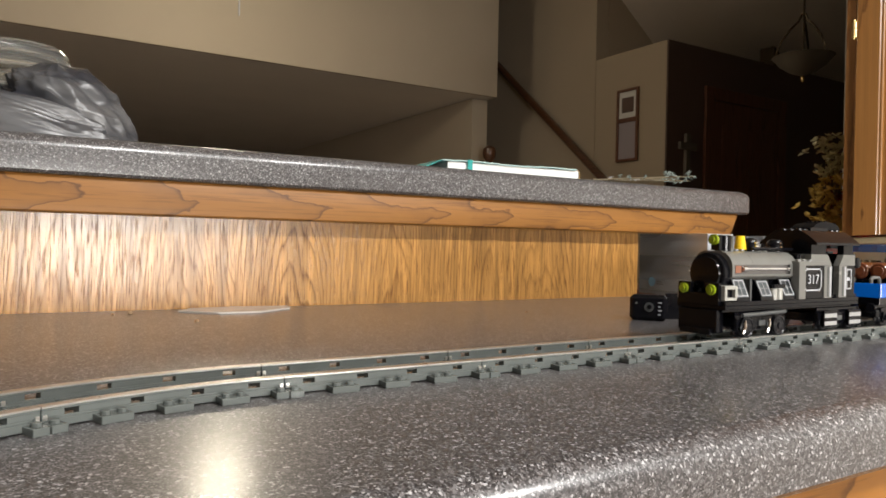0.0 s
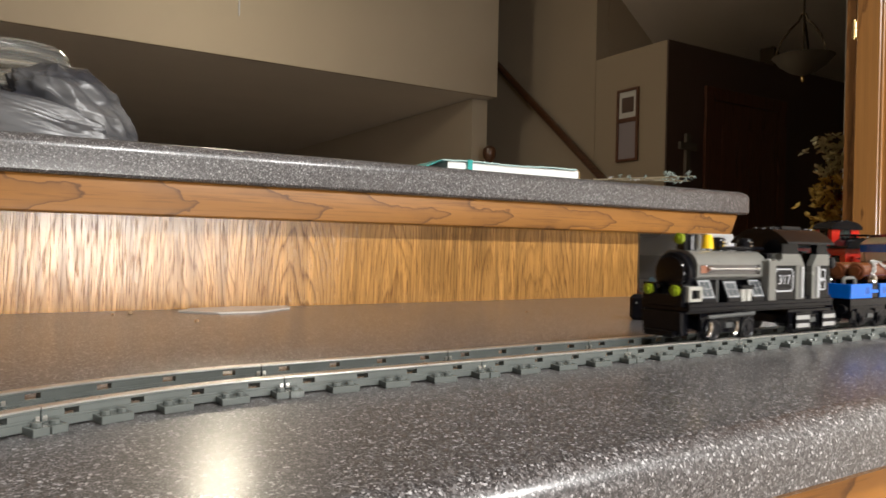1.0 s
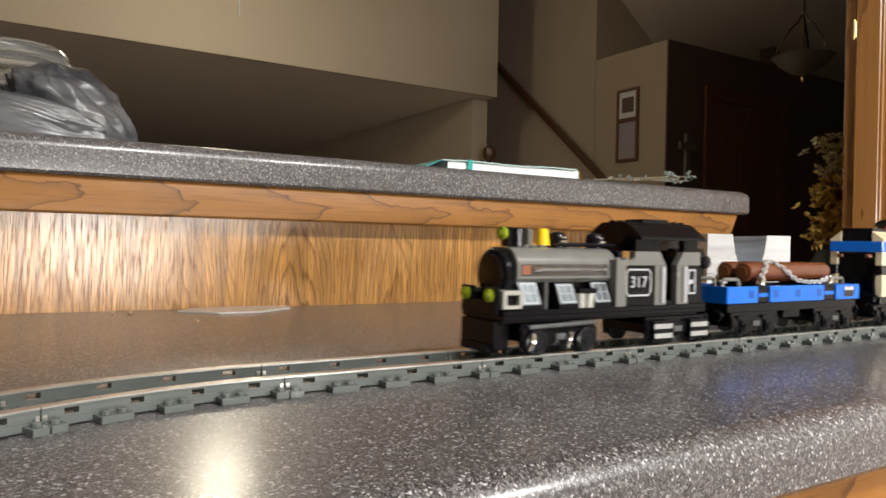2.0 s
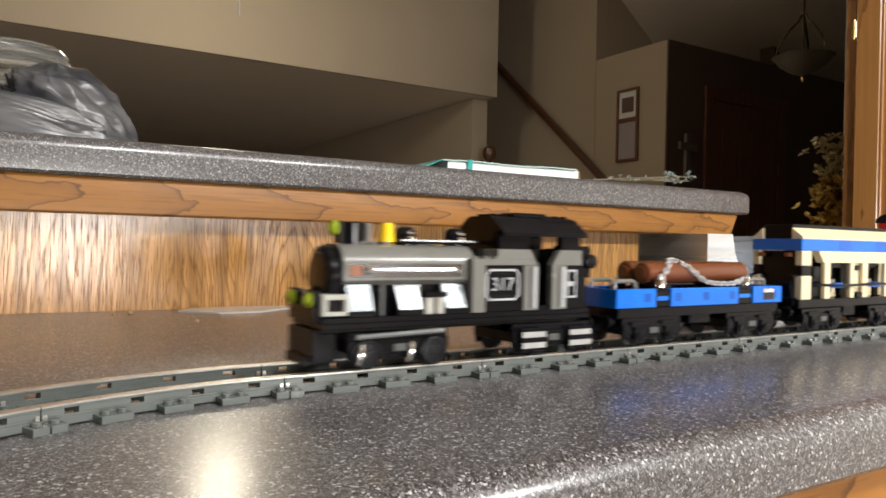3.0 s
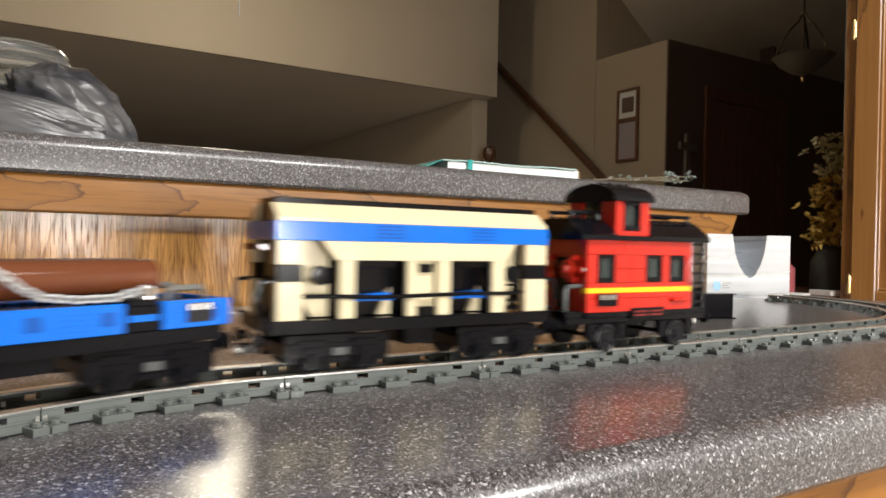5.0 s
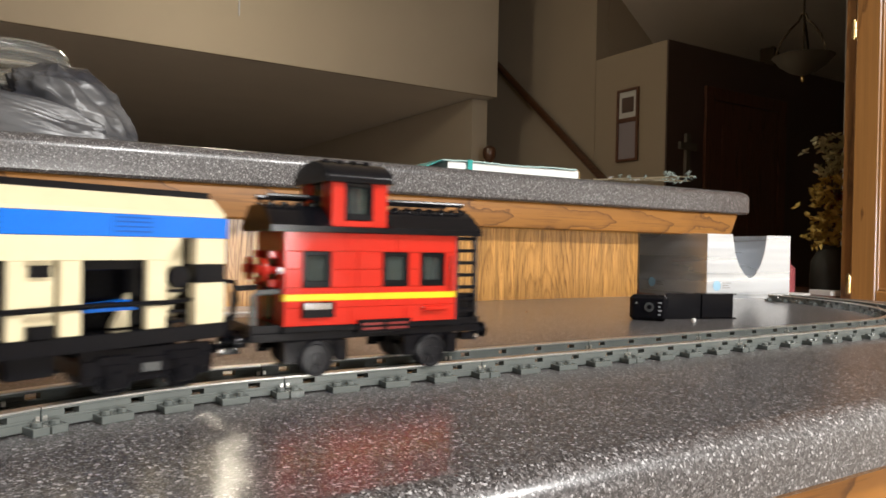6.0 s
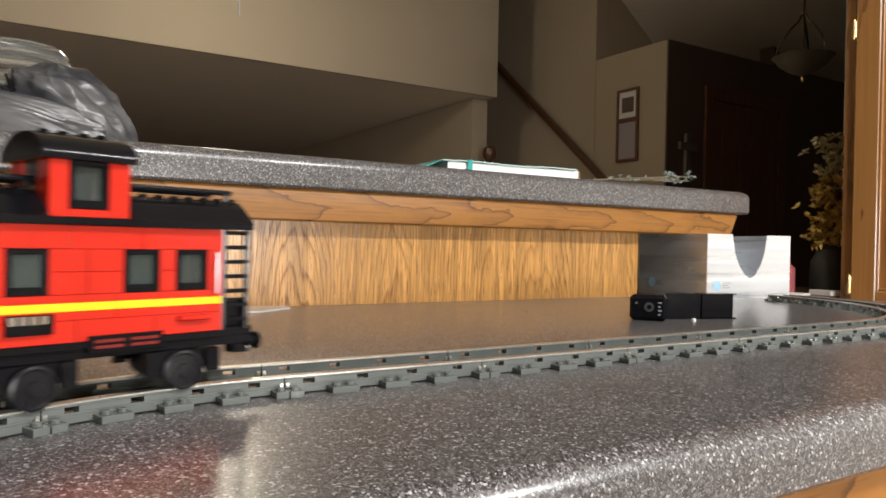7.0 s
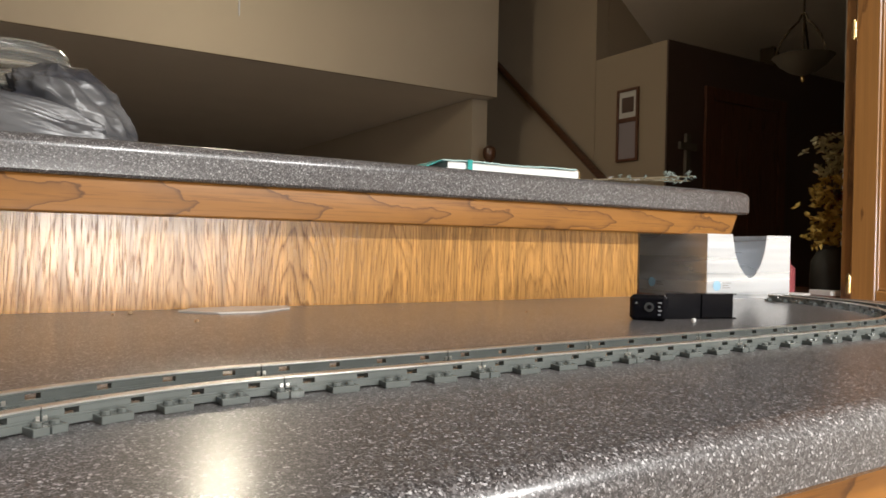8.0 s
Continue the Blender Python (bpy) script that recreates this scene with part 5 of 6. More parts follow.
# ---- things on the counter ----
def steel_box():
    """Open steel napkin box with a U-shaped notch in its front."""
    w, d, h, t = 0.194, 0.165, 0.108, 0.0012
    ob = thing("napkin_box", "open brushed stainless steel napkin box with a notched front", "napkin box", pose(0.853, 0.374, 0, 0, 0, -6.7))
    notch = [(0.137, h), (0.131, h - 0.03), (0.122, h - 0.052), (0.110, h - 0.068), (0.098, h - 0.074), (0.086, h - 0.068), (0.072, h - 0.052), (0.062, h - 0.03), (0.056, h)]
    prof = [(0, 0), (w, 0), (w, h)] + notch + [(0, h)]
    part("front_panel", prism(bmesh.new(), prof, 0, t, "y"), STEEL, ob)
    part("side_panel", box(0, t, t + 0.0002, d, 0, h, 0.0003), STEEL, ob)
    part("side_panel", box(w - t, w, t + 0.0002, d, 0, h, 0.0003), STEEL, ob)
    part("back_panel", box(t + 0.0002, w - t - 0.0002, d - t, d, 0, h, 0.0003), STEEL, ob)
    part("base", box(t + 0.0002, w - t - 0.0002, t + 0.0002, d - t - 0.0002, 0, 0.0015, 0.0003), STEEL, ob)
    for m in (pose(0.022, -0.0004, 0.022, 90, 0, 0), pose(-0.0004, 0.130, 0.022, 90, 0, -90)):
        bm = bmesh.new()
        lathe(bm, [(0, 0), (0.0085, 0), (0.0085, 0.0003), (0, 0.0004)], m, 20)
        seal = part("sticker", bm, STICKER_BLUE, ob, "round pale blue sticker")
        bars = bmesh.new()
        for k, n in enumerate((0.020, 0.014, 0.017)):
            chamfer_box(bars, 0.012, 0.012 + n, 0.004 - k * 0.004, 0.0053 - k * 0.004, 0, 0.0003, 0.00005)
        bmesh.ops.transform(bars, matrix=m, verts=bars.verts[:])
        part("print", bars, PRINT_GREY, ob)


STICKER_BLUE = plastic("pale_blue_sticker", (0.35, 0.58, 0.75), 0.3)
PRINT_GREY = plastic("grey_print", (0.30, 0.30, 0.31), 0.4)
steel_box()


def black_device():
    """Small black block with a dial and its angled bracket."""
    ob = thing("black_device", "small black plastic device with a dial and angled bracket", "device", pose(0.477, 0.186, 0, 0, 0, -54))
    part("body", box(0, 0.041, 0, 0.020, 0, 0.0295, 0.004), BLACK, ob)
    dial = part("dial", lathe(bmesh.new(), [(0.0052, 0), (0.0052, 0.0012), (0.0042, 0.0012), (0.0042, 0.0003), (0, 0.0003)], pose(0.022, -0.0001, 0.016, 90, 0, 0), 20), DGREY, ob)
    part("knob", lathe(bmesh.new(), [(0, 0.0016), (0.0024, 0.0016), (0.0026, 0)], pose(0.022, -0.0001, 0.016, 90, 0, 0), 14), BLACK, ob)
    part("screw", lathe(bmesh.new(), [(0, 0.0008), (0.0012, 0.0008), (0.0012, 0)], pose(0.008, -0.0001, 0.020, 90, 0, 0), 12), LGREY, ob)
    part("print", boxes(*[(0.0315, 0.0315 + m, -0.0004, -0.0001, 0.007 + k * 0.0045, 0.0084 + k * 0.0045) for k, m in enumerate((0.003, 0.004, 0.0025, 0.004))], b=0.0001), PRINT_GREY, ob)
    arm = thing("black_bracket", "angled black plastic bracket lying on the counter", "bracket", pose(0.527, 0.178, 0, 0, 0, -18))
    part("arm", box(0, 0.0455, -0.003, 0.001, 0, 0.030, 0.0006), BLACK, arm)
    part("arm", boxes((0.046, 0.088, -0.004, 0.000, 0.0016, 0.0285), (0.046, 0.093, -0.004, 0.012, 0.0, 0.0016), (0.046, 0.093, -0.004, 0.012, 0.0285, 0.0300), b=0.0005), BLACK, arm)


black_device()


def crumbs():
    """Loose crumbs and one white bead on the counter."""
    rng = random.Random(4)
    for x, y, r in ((-0.012, 0.435, 0.0032), (-0.03, 0.43, 0.0018), (0.035, 0.335, 0.0026), (0.30, 0.40, 0.0016), (0.42, 0.30, 0.0015), (0.55, 0.21, 0.0013)):
        bm = bmesh.new()
        bmesh.ops.create_icosphere(bm, subdivisions=1, radius=r)
        for v in bm.verts:
            v.co *= rng.uniform(0.7, 1.15)
            v.co.z = max(v.co.z, -r * 0.55)
        solid("crumb", bm, CRUMB, "small tan crumb on the counter", "crumb", pose(x, y, r * 0.5), group="crumbs on the counter")
    bm = bmesh.new()
    lathe(bm, [(0, 0), (0.0024, 0), (0.0028, 0.002), (0.0020, 0.0042), (0, 0.0045)], None, 12)
    solid("bead", bm, WHITE, "small white plastic bead on the counter", "bead", pose(0.533, 0.142, 0))
    bm = bmesh.new()
    pts = [(-0.006, 0.004), (0.03, -0.030), (0.075, -0.034), (0.122, 0.000), (0.128, 0.026), (0.06, 0.034), (0.012, 0.028)]
    prism(bm, pts, 0.0002, 0.0022, "z")
    solid("plastic_sheet", bm, FILM, "small flat piece of pale plastic sheet", "plastic sheet", pose(0.044, 0.436, 0))


CRUMB = paint("crumb_tan", (0.40, 0.27, 0.16))
FILM = plastic("pale_film", (0.50, 0.47, 0.43), 0.22)
crumbs()


# ---- things on the bar ----
BAR_Z = 0.188


def on_bar(x, y, rz=0.0):
    return BAR @ pose(x, y, BAR_Z + 0.0002, 0, 0, rz)


def notebook():
    ob = thing("notebook", "closed teal notebook with white pages and an elastic band", "notebook", on_bar(0.418, 0.018, -4.5))
    w, d, h = 0.238, 0.15, 0.0165
    part("page_block", box(0.0005, w - 0.004, 0.002, d - 0.004, 0.0016, h - 0.0016, 0.0008), PAPER, ob, "white page block")
    part("cover", box(-0.004, w - 0.008, -0.001, d, 0, 0.0015, 0.0004), TEAL, ob)
    top = bmesh.new()
    for k in range(10):
        x0, x1 = -0.010 + (w) * k / 10, -0.010 + w * (k + 1) / 10
        chamfer_box(top, x0, x1, -0.002, d, h - 0.0014 + 0.0008 * math.sin(k), h + 0.0002 + 0.0008 * math.sin(k), 0.0002)
    part("cover", top, TEAL_PALE, ob, "pale teal top cover")
    flap = prism(bmesh.new(), [(-0.036, 0.0035), (-0.010, h - 0.0012), (-0.009, h + 0.0002), (-0.037, 0.0048)], 0.0, d, "y")
    part("flap", flap, TEAL, ob, "teal cover flap hanging down")
    band = boxes((0.031, 0.039, -0.003, -0.0022, -0.0001, h + 0.0016), (0.031, 0.039, -0.003, d + 0.001, h + 0.0012, h + 0.0020), b=0.0002)
    part("elastic_band", band, TEAL, ob, "teal elastic band")
    for k in range(9):
        bm = bmesh.new()
        tube(bm, [(w - 0.003 + 0.0075 * math.sin(a), 0.010 + k * 0.016, h / 2 + 0.0098 * math.cos(a)) for a in [2 * math.pi * q / 16 for q in range(16)]], 0.0008, 6, True)
        part("ring", bm, GOLD, ob, "brass wire ring")


TEAL_PALE = plastic("pale_teal_cover", (0.42, 0.60, 0.58), 0.35)
notebook()
bm = bmesh.new()
chamfer_box(bm, 0, 0.14, 0, 0.10, 0, 0.0009, 0.0002)
solid("paper_sheet", bm, PAPER, "white sheet of paper lying on the bar", "paper", on_bar(0.035, 0.06, -2))


def leaf(bm, base, tip, width, droop=0.0):
    """A small pointed leaf with a fold along its middle."""
    base, tip = Vector(base), Vector(tip)
    d = tip - base
    side = d.cross(Vector((0.2, 0.3, 1))).normalized() * width
    up = side.cross(d).normalized() * width * 0.35
    mid = base + d * 0.5
    v = [bm.verts.new(p) for p in (base, mid + side + up, tip, mid - side + up, mid - up * 0.3)]
    bm.faces.new([v[0], v[1], v[4]])
    bm.faces.new([v[1], v[2], v[4]])
    bm.faces.new([v[2], v[3], v[4]])
    bm.faces.new([v[3], v[0], v[4]])


def sprig():
    rng = random.Random(9)
    ob = thing("dried_sprig", "small grey-green artificial sprig lying on the bar", "artificial sprig", on_bar(0.66, 0.0, -3))
    stem = bmesh.new()
    for k, (y, n) in enumerate(((0.0, 0.215), (0.014, 0.205), (-0.008, 0.22))):
        tube(stem, [(0.02 + n * f, y * f + 0.003 * math.sin(f * 6 + k), 0.003 + 0.010 * f + 0.004 * k * f) for f in [q / 8 for q in range(9)]], 0.0011, 6)
    part("stem", stem, STEM, ob)
    buds = bmesh.new()
    for k in range(46):
        f = rng.choice((rng.uniform(0.72, 1.0), rng.uniform(0.72, 1.0), rng.uniform(0.25, 0.6)))
        c = Vector((0.02 + 0.215 * f, rng.uniform(-0.012, 0.018), 0.004 + rng.uniform(0.2, 1.0) * (0.022 if f > 0.7 else 0.008)))
        for q in range(4):
            a = rng.uniform(0, 6.28)
            t = c + Vector((math.cos(a) * 0.006, math.sin(a) * 0.006, rng.uniform(-0.002, 0.005)))
            leaf(buds, c, t, 0.0021)
    part("leaf_cluster", buds, SAGE, ob, "grey-green leaves", kind="stuff")
    light = bmesh.new()
    for x, y, z in ((0.055, 0, 0.006), (0.062, 0.004, 0.008), (0.11, 0.0, 0.006), (0.118, 0.003, 0.007)):
        for q in range(4):
            leaf(light, (x, y, z), (x + 0.005 * math.cos(q * 1.6), y + 0.005 * math.sin(q * 1.6), z + 0.003), 0.002)
    part("flower_cluster", light, WHITE, ob, "tiny white flowers", kind="stuff")


STEM = paint("dry_stem", (0.16, 0.13, 0.08))
SAGE = paint("sage_leaf", (0.38, 0.45, 0.42))
sprig()


def jar():
    """A glass clip-top jar."""
    ob = thing("glass_jar", "clear glass storage jar with a ribbed lid and wire clip", "jar", on_bar(-0.122, 0.150))
    r = 0.058
    wall = [(0.0, 0.0), (r * 0.9, 0.0), (r, 0.006), (r, 0.070), (r * 0.92, 0.080), (r * 0.92, 0.086), (r * 0.88, 0.086), (r * 0.88, 0.080), (r * 0.95, 0.068), (r * 0.95, 0.006), (0, 0.004)]
    part("glass", lathe(bmesh.new(), wall, None, 40), GLASS, ob)
    lid = [(0.0, 0.088), (r * 0.92, 0.088), (r * 1.04, 0.091), (r * 1.04, 0.096), (r * 0.98, 0.099), (r * 1.04, 0.103), (r * 1.04, 0.108), (r * 0.97, 0.111), (r * 1.0, 0.116), (r * 0.9, 0.123), (r * 0.6, 0.1265), (0, 0.127)]
    part("lid", lathe(bmesh.new(), lid, None, 40), GLASS, ob)
    ringm = bmesh.new()
    tube(ringm, [(r * 1.0 * math.cos(a), r * 1.0 * math.sin(a), 0.0835) for a in [2 * math.pi * q / 32 for q in range(32)]], 0.0012, 6, True)
    tube(ringm, [(0.0, r * 1.02, 0.08), (0.02, r * 0.9, 0.105), (r * 0.9, 0.02, 0.112), (r * 1.24, 0.0, 0.108), (r * 1.3, -0.004, 0.096), (r * 1.18, 0.0, 0.090)], 0.0012, 6)
    part("wire_clip", ringm, CHROME, ob, "bright wire clip")
    part("contents", lathe(bmesh.new(), [(0, 0.005), (r * 0.93, 0.007), (r * 0.93, 0.045), (r * 0.5, 0.052), (0, 0.05)], None, 30), CRUMB, ob, "brown dry contents")


GLASS = Nodes("clear_glass").set(color=c4((0.90, 0.92, 0.90)), rough=0.04, glass=0.93, ior=1.45)
jar()


def crumpled(radii, seed, skew=0.0, rows=70, cols=170):
    """A slumped bag of thin film: a full dome drawn into long folds and sharp creases that run down its slope."""
    rng = random.Random(seed)
    ax, ay, h = radii
    bm = bmesh.new()
    grid = []
    off = Vector((rng.uniform(0, 9), rng.uniform(0, 9), rng.uniform(0, 9)))
    for i in range(rows + 1):
        ph = math.pi / 2 * i / rows
        ring = []
        for j in range(cols):
            th = 2 * math.pi * j / cols
            d = Vector((math.cos(th) * math.cos(ph), math.sin(th) * math.cos(ph), math.sin(ph)))
            along, across = d.x * 0.80 - d.z * 0.60, d.x * 0.60 + d.z * 0.80
            q = Vector((along * 0.9, d.y * 1.3, across * 1.7)) + off
            bend = Vector((noise.noise(q * 0.8), noise.noise(q * 0.8 + off), 0)) * 0.5
            broad = noise.noise(q * 1.15)
            fold = 1 - abs(noise.noise(q * 1.5 + bend))
            crease = 1 - abs(noise.noise(Vector((q.x * 1.6, q.y * 2.2, q.z * 2.6)) + bend * 2))
            pleat = 1 - abs(noise.noise(Vector((q.x * 3.0, q.y * 5.0, q.z * 6.0)) + bend * 4))
            k = 0.66 + 0.12 * broad + 0.20 * fold + 0.12 * crease + 0.055 * pleat
            flat = min(1.0, max(0.0, (ph - 0.04) / 0.16))
            k = k * flat + (0.97 + 0.10 * broad) * (1 - flat)
            full = max(0.001, math.cos(ph)) ** -0.30
            z = max(0.0004, d.z ** 0.9 * h * k)
            ring.append(bm.verts.new((d.x * ax * k * full - skew * z / h, d.y * ay * k * full, z)))
        grid.append(ring)
    for a, b in zip(grid, grid[1:]):
        for j in range(cols):
            m = (j + 1) % cols
            bm.faces.new([a[j], a[m], b[m], b[j]])
    bm.faces.new(grid[0][::-1])
    return bm


def bag_plastic():
    n = Nodes("grey_bag_plastic")
    co = n.coords((0.5, 1, 2.0), (0.3, 0.95, 0.4))
    a = n.add("TexNoise", {"Vector": co, "Scale": 18.0, "Detail": 2.0, "Roughness": 0.5})
    w = n.add("TexNoise", {"Vector": co, "Scale": 42.0, "Detail": 1.0})
    crease = n.math("ABSOLUTE", n.math("SUBTRACT", w.outputs[0], 0.5))
    col = n.ramp(a.outputs[0], [(0.36, (0.026, 0.028, 0.036)), (0.64, (0.105, 0.106, 0.110))])
    n.bump(n.math("MULTIPLY", crease, 2.0), 0.22, 0.003)
    return n.set(color=col, rough=0.30, spec=0.6)


BAG = bag_plastic()
solid("plastic_bag", crumpled((0.070, 0.055, 0.090), 5, 0.030), BAG, "crumpled grey plastic bag slumped against the jar", "plastic bag", on_bar(-0.060, 0.066, 0))
solid("plastic_bag", crumpled((0.125, 0.036, 0.050), 12, 0.03), BAG, "flat grey plastic bag lying before the jar", "plastic bag", on_bar(-0.128, 0.032, -3))


# ---- lamps ----
def fan_lamp():
    x, y, z = LAMP_FAN
    ob = thing("ceiling_lamp", "ceiling lamp on a rod with a pull chain", "ceiling lamp", pose(x, y, z))
    rodm = bmesh.new()
    rod(rodm, (0, 0, 0.33), (0, 0, HALL_CEIL - z), 0.012, 12)
    lathe(rodm, [(0, HALL_CEIL - z), (0.07, HALL_CEIL - z), (0.07, HALL_CEIL - z - 0.02), (0.02, HALL_CEIL - z - 0.05)], None, 24)
    part("rod", rodm, GOLD, ob)
    part("cup", lathe(bmesh.new(), [(0.02, 0.35), (0.12, 0.345), (0.18, 0.31), (0.182, 0.308), (0.12, 0.335), (0.02, 0.34)], None, 32), WHITE, ob, "white glass cup")
    ch = bmesh.new()
    lathe(ch, [(0, -0.285), (0.003, -0.283), (0.004, -0.265), (0.0035, -0.190), (0.0018, -0.185), (0.0018, 0.335)], pose(-0.026, -0.115, 0), 10)
    part("pull_chain", ch, WHITE, ob, "white pull chain")


fan_lamp()


# Stand-in housing for each of the ceiling lamps out of view.
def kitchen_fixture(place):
    ob = thing("ceiling_light", "unseen round white ceiling light added above the kitchen floor", "ceiling light", pose(*place), group="kitchen ceiling lights")
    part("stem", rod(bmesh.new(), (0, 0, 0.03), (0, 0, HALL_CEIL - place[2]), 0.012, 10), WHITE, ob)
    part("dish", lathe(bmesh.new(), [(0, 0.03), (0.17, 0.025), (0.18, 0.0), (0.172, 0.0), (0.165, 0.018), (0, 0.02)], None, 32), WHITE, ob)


def fill_lamp_case(place, w, h, label):
    """A case made up around an unseen fill lamp, glowing towards the counter."""
    ob = thing("fill_lamp_case", label, "wall lamp", pose(place[0], -2.598, place[2]))
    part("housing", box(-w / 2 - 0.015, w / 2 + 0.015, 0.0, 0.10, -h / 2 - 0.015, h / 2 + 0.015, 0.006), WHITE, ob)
    part("diffuser", box(-w / 2, w / 2, 0.1002, 0.125, -h / 2, h / 2, 0.006), FILL_GLOW, ob, "glowing face added to the fill lamp")


# Glow added to give the fill lamps a lit face.
FILL_GLOW = glowing("fill_diffuser", (1.0, 0.97, 0.92), 8.0)
fill_lamp_case(FILL_STRIP, 0.62, 0.32, "wide unseen fill lamp added behind the camera")
fill_lamp_case(FILL_PUCK, 0.21, 0.21, "small unseen fill lamp added behind the camera")
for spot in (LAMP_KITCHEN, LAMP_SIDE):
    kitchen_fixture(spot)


# ---- beyond the bar ----
# Pale tone chosen so the steel box mirrors something bright.
REFLECTOR_PAINT = paint("pale_reflector_paint", (0.74, 0.71, 0.65))


def tall_cabinet():
    """A tall cabinet that faces -x; its doors run along y."""
    ob = thing("tall_cabinet", "tall golden oak cabinet with framed doors", "cabinet", pose(1.75, 0.653, 0, 0, 0, -90))
    z0, z1, w = FLOOR, 1.45, 0.60
    for x0, x1 in ((0, 0.02), (w - 0.02, w)):
        part("side_panel", box(x0, x1, 0.021, 0.55, z0, z1, 0.002), OAK_POST, ob)
    part("back_panel", box(0.021, w - 0.021, 0.535, 0.55, z0, z1, 0.002), OAK_POST, ob)
    for x0, x1 in ((0, 0.042), (w - 0.042, w)):
        part("stile", box(x0, x1, 0, 0.0205, z0, z1, 0.003), OAK_POST, ob)
    part("rail", box(0.0425, w - 0.0425, 0, 0.0205, -0.16, -0.08, 0.003), OAK_POST, ob)

    def door(x0, x1, za, zb, glazed):
        s = 0.062
        leaf_part = part("door", boxes((x0, x0 + s, -0.020, -0.0005, za, zb), (x1 - s, x1, -0.020, -0.0005, za, zb), (x0 + s, x1 - s, -0.020, -0.0005, za, za + s), (x0 + s, x1 - s, -0.020, -0.0005, zb - s, zb), b=0.003), OAK_POST, ob)
        part("panel", box(x0 + s - 0.004, x1 - s + 0.004, -0.010, -0.005, za + s - 0.004, zb - s + 0.004, 0.001), SMOKED if glazed else OAK_POST, leaf_part, "recessed panel")
        bead = part("bead", boxes((x0 + s, x0 + s + 0.007, -0.0185, -0.010, za + s, zb - s), (x1 - s - 0.007, x1 - s, -0.0185, -0.010, za + s, zb - s), (x0 + s + 0.007, x1 - s - 0.007, -0.0185, -0.010, za + s, za + s + 0.007), (x0 + s + 0.007, x1 - s - 0.007, -0.0185, -0.010, zb - s - 0.007, zb - s), b=0.0015), OAK_POST, leaf_part)

    door(0.037, 0.298, -0.075, 0.90, False)
    door(0.302, 0.563, -0.075, 0.90, False)
    door(0.037, 0.298, 0.904, z1 - 0.01, True)
    door(0.302, 0.563, 0.904, z1 - 0.01, True)
    door(0.037, 0.298, z0 + 0.1, -0.165, False)
    door(0.302, 0.563, z0 + 0.1, -0.165, False)
    for z in (0.655, 0.0):
        hinge = bmesh.new()
        chamfer_box(hinge, 0.028, 0.040, -0.025, -0.019, z - 0.022, z + 0.022, 0.001)
        rod(hinge, (0.035, -0.025, z - 0.026), (0.035, -0.025, z + 0.026), 0.0035, 10)
        part("hinge", hinge, GOLD, ob, "brass hinge")


tall_cabinet()
# Added out of view: keeps kitchen lamps off the hall, reflects in the steel.
solid("wall_light_block", box(2.32, 2.44, -2.6, 0.97, FLOOR, HALL_CEIL, 0.001), REFLECTOR_PAINT, "unseen pale wall added to block lamps and show in the steel", "wall", kind="structure")


def side_table():
    ob = thing("side_table", "dark wooden side table beside the counter", "table", pose(1.42, 0.665, 0))
    part("tabletop", box(0, 0.70, 0.0, 0.60, -0.062, -0.036, 0.004), DARK_WOOD, ob)
    for x in (0.03, 0.62):
        for y in (0.03, 0.52):
            part("leg", box(x, x + 0.05, y, y + 0.05, FLOOR, -0.0625, 0.004), DARK_WOOD, ob)


side_table()


def flowers():
    rng = random.Random(21)
    ob = thing("flower_arrangement", "dried yellow and cream flower arrangement in a dark vase", "flower arrangement", pose(1.842, 0.73, -0.0358))
    part("vase", lathe(bmesh.new(), [(0, 0), (0.045, 0), (0.055, 0.02), (0.052, 0.09), (0.034, 0.125), (0.040, 0.135), (0.034, 0.134), (0.028, 0.12), (0, 0.11)], None, 28), VASE, ob)
    stems = bmesh.new()
    sets = {"cream": [], "yellow": [], "red": []}
    for k in range(210):
        f = rng.random()
        zz = 0.13 + 0.315 * f
        x = rng.gauss(-0.012 + 0.06 * max(0, f - 0.4), 0.019 * (1 - 0.45 * f))
        x = max(-0.045, min(0.07, x))
        y = rng.gauss(0, 0.03)
        kind = "cream" if f > 0.62 else "yellow"
        if 0.38 < f < 0.62 and x > 0.012:
            kind = "red"
        sets[kind].append((x, y, zz))
    for k in range(16):
        sets["red"].append((rng.uniform(0.02, 0.06), rng.gauss(0, 0.02), rng.uniform(0.22, 0.29)))
    for k in range(14):
        x, y, z = rng.choice(sets["cream"])
        tube(stems, [(0, 0, 0.11), (x * 0.5, y * 0.5, z * 0.6), (x, y, z)], 0.0014, 5)
    part("stem", stems, STEM, ob)
    for name, mat in (("cream", CREAM_PETAL), ("yellow", YELLOW_PETAL), ("red", RED_PETAL)):
        bm = bmesh.new()
        for x, y, z in sets[name]:
            c = Vector((x, y, z))
            for q in range(6):
                d = Vector((rng.uniform(-1, 1), rng.uniform(-1, 1), rng.uniform(-0.5, 1))).normalized()
                leaf(bm, c, c + d * rng.uniform(0.011, 0.022), 0.0075)
        part("blossom", bm, mat, ob, name + " dried petals", kind="stuff")


VASE = paint("dark_vase", (0.018, 0.017, 0.012), 0.6)
CREAM_PETAL = paint("cream_petal", (0.50, 0.45, 0.26))
YELLOW_PETAL = paint("yellow_petal", (0.50, 0.34, 0.075))
RED_PETAL = paint("dark_red_petal", (0.22, 0.010, 0.014))
flowers()


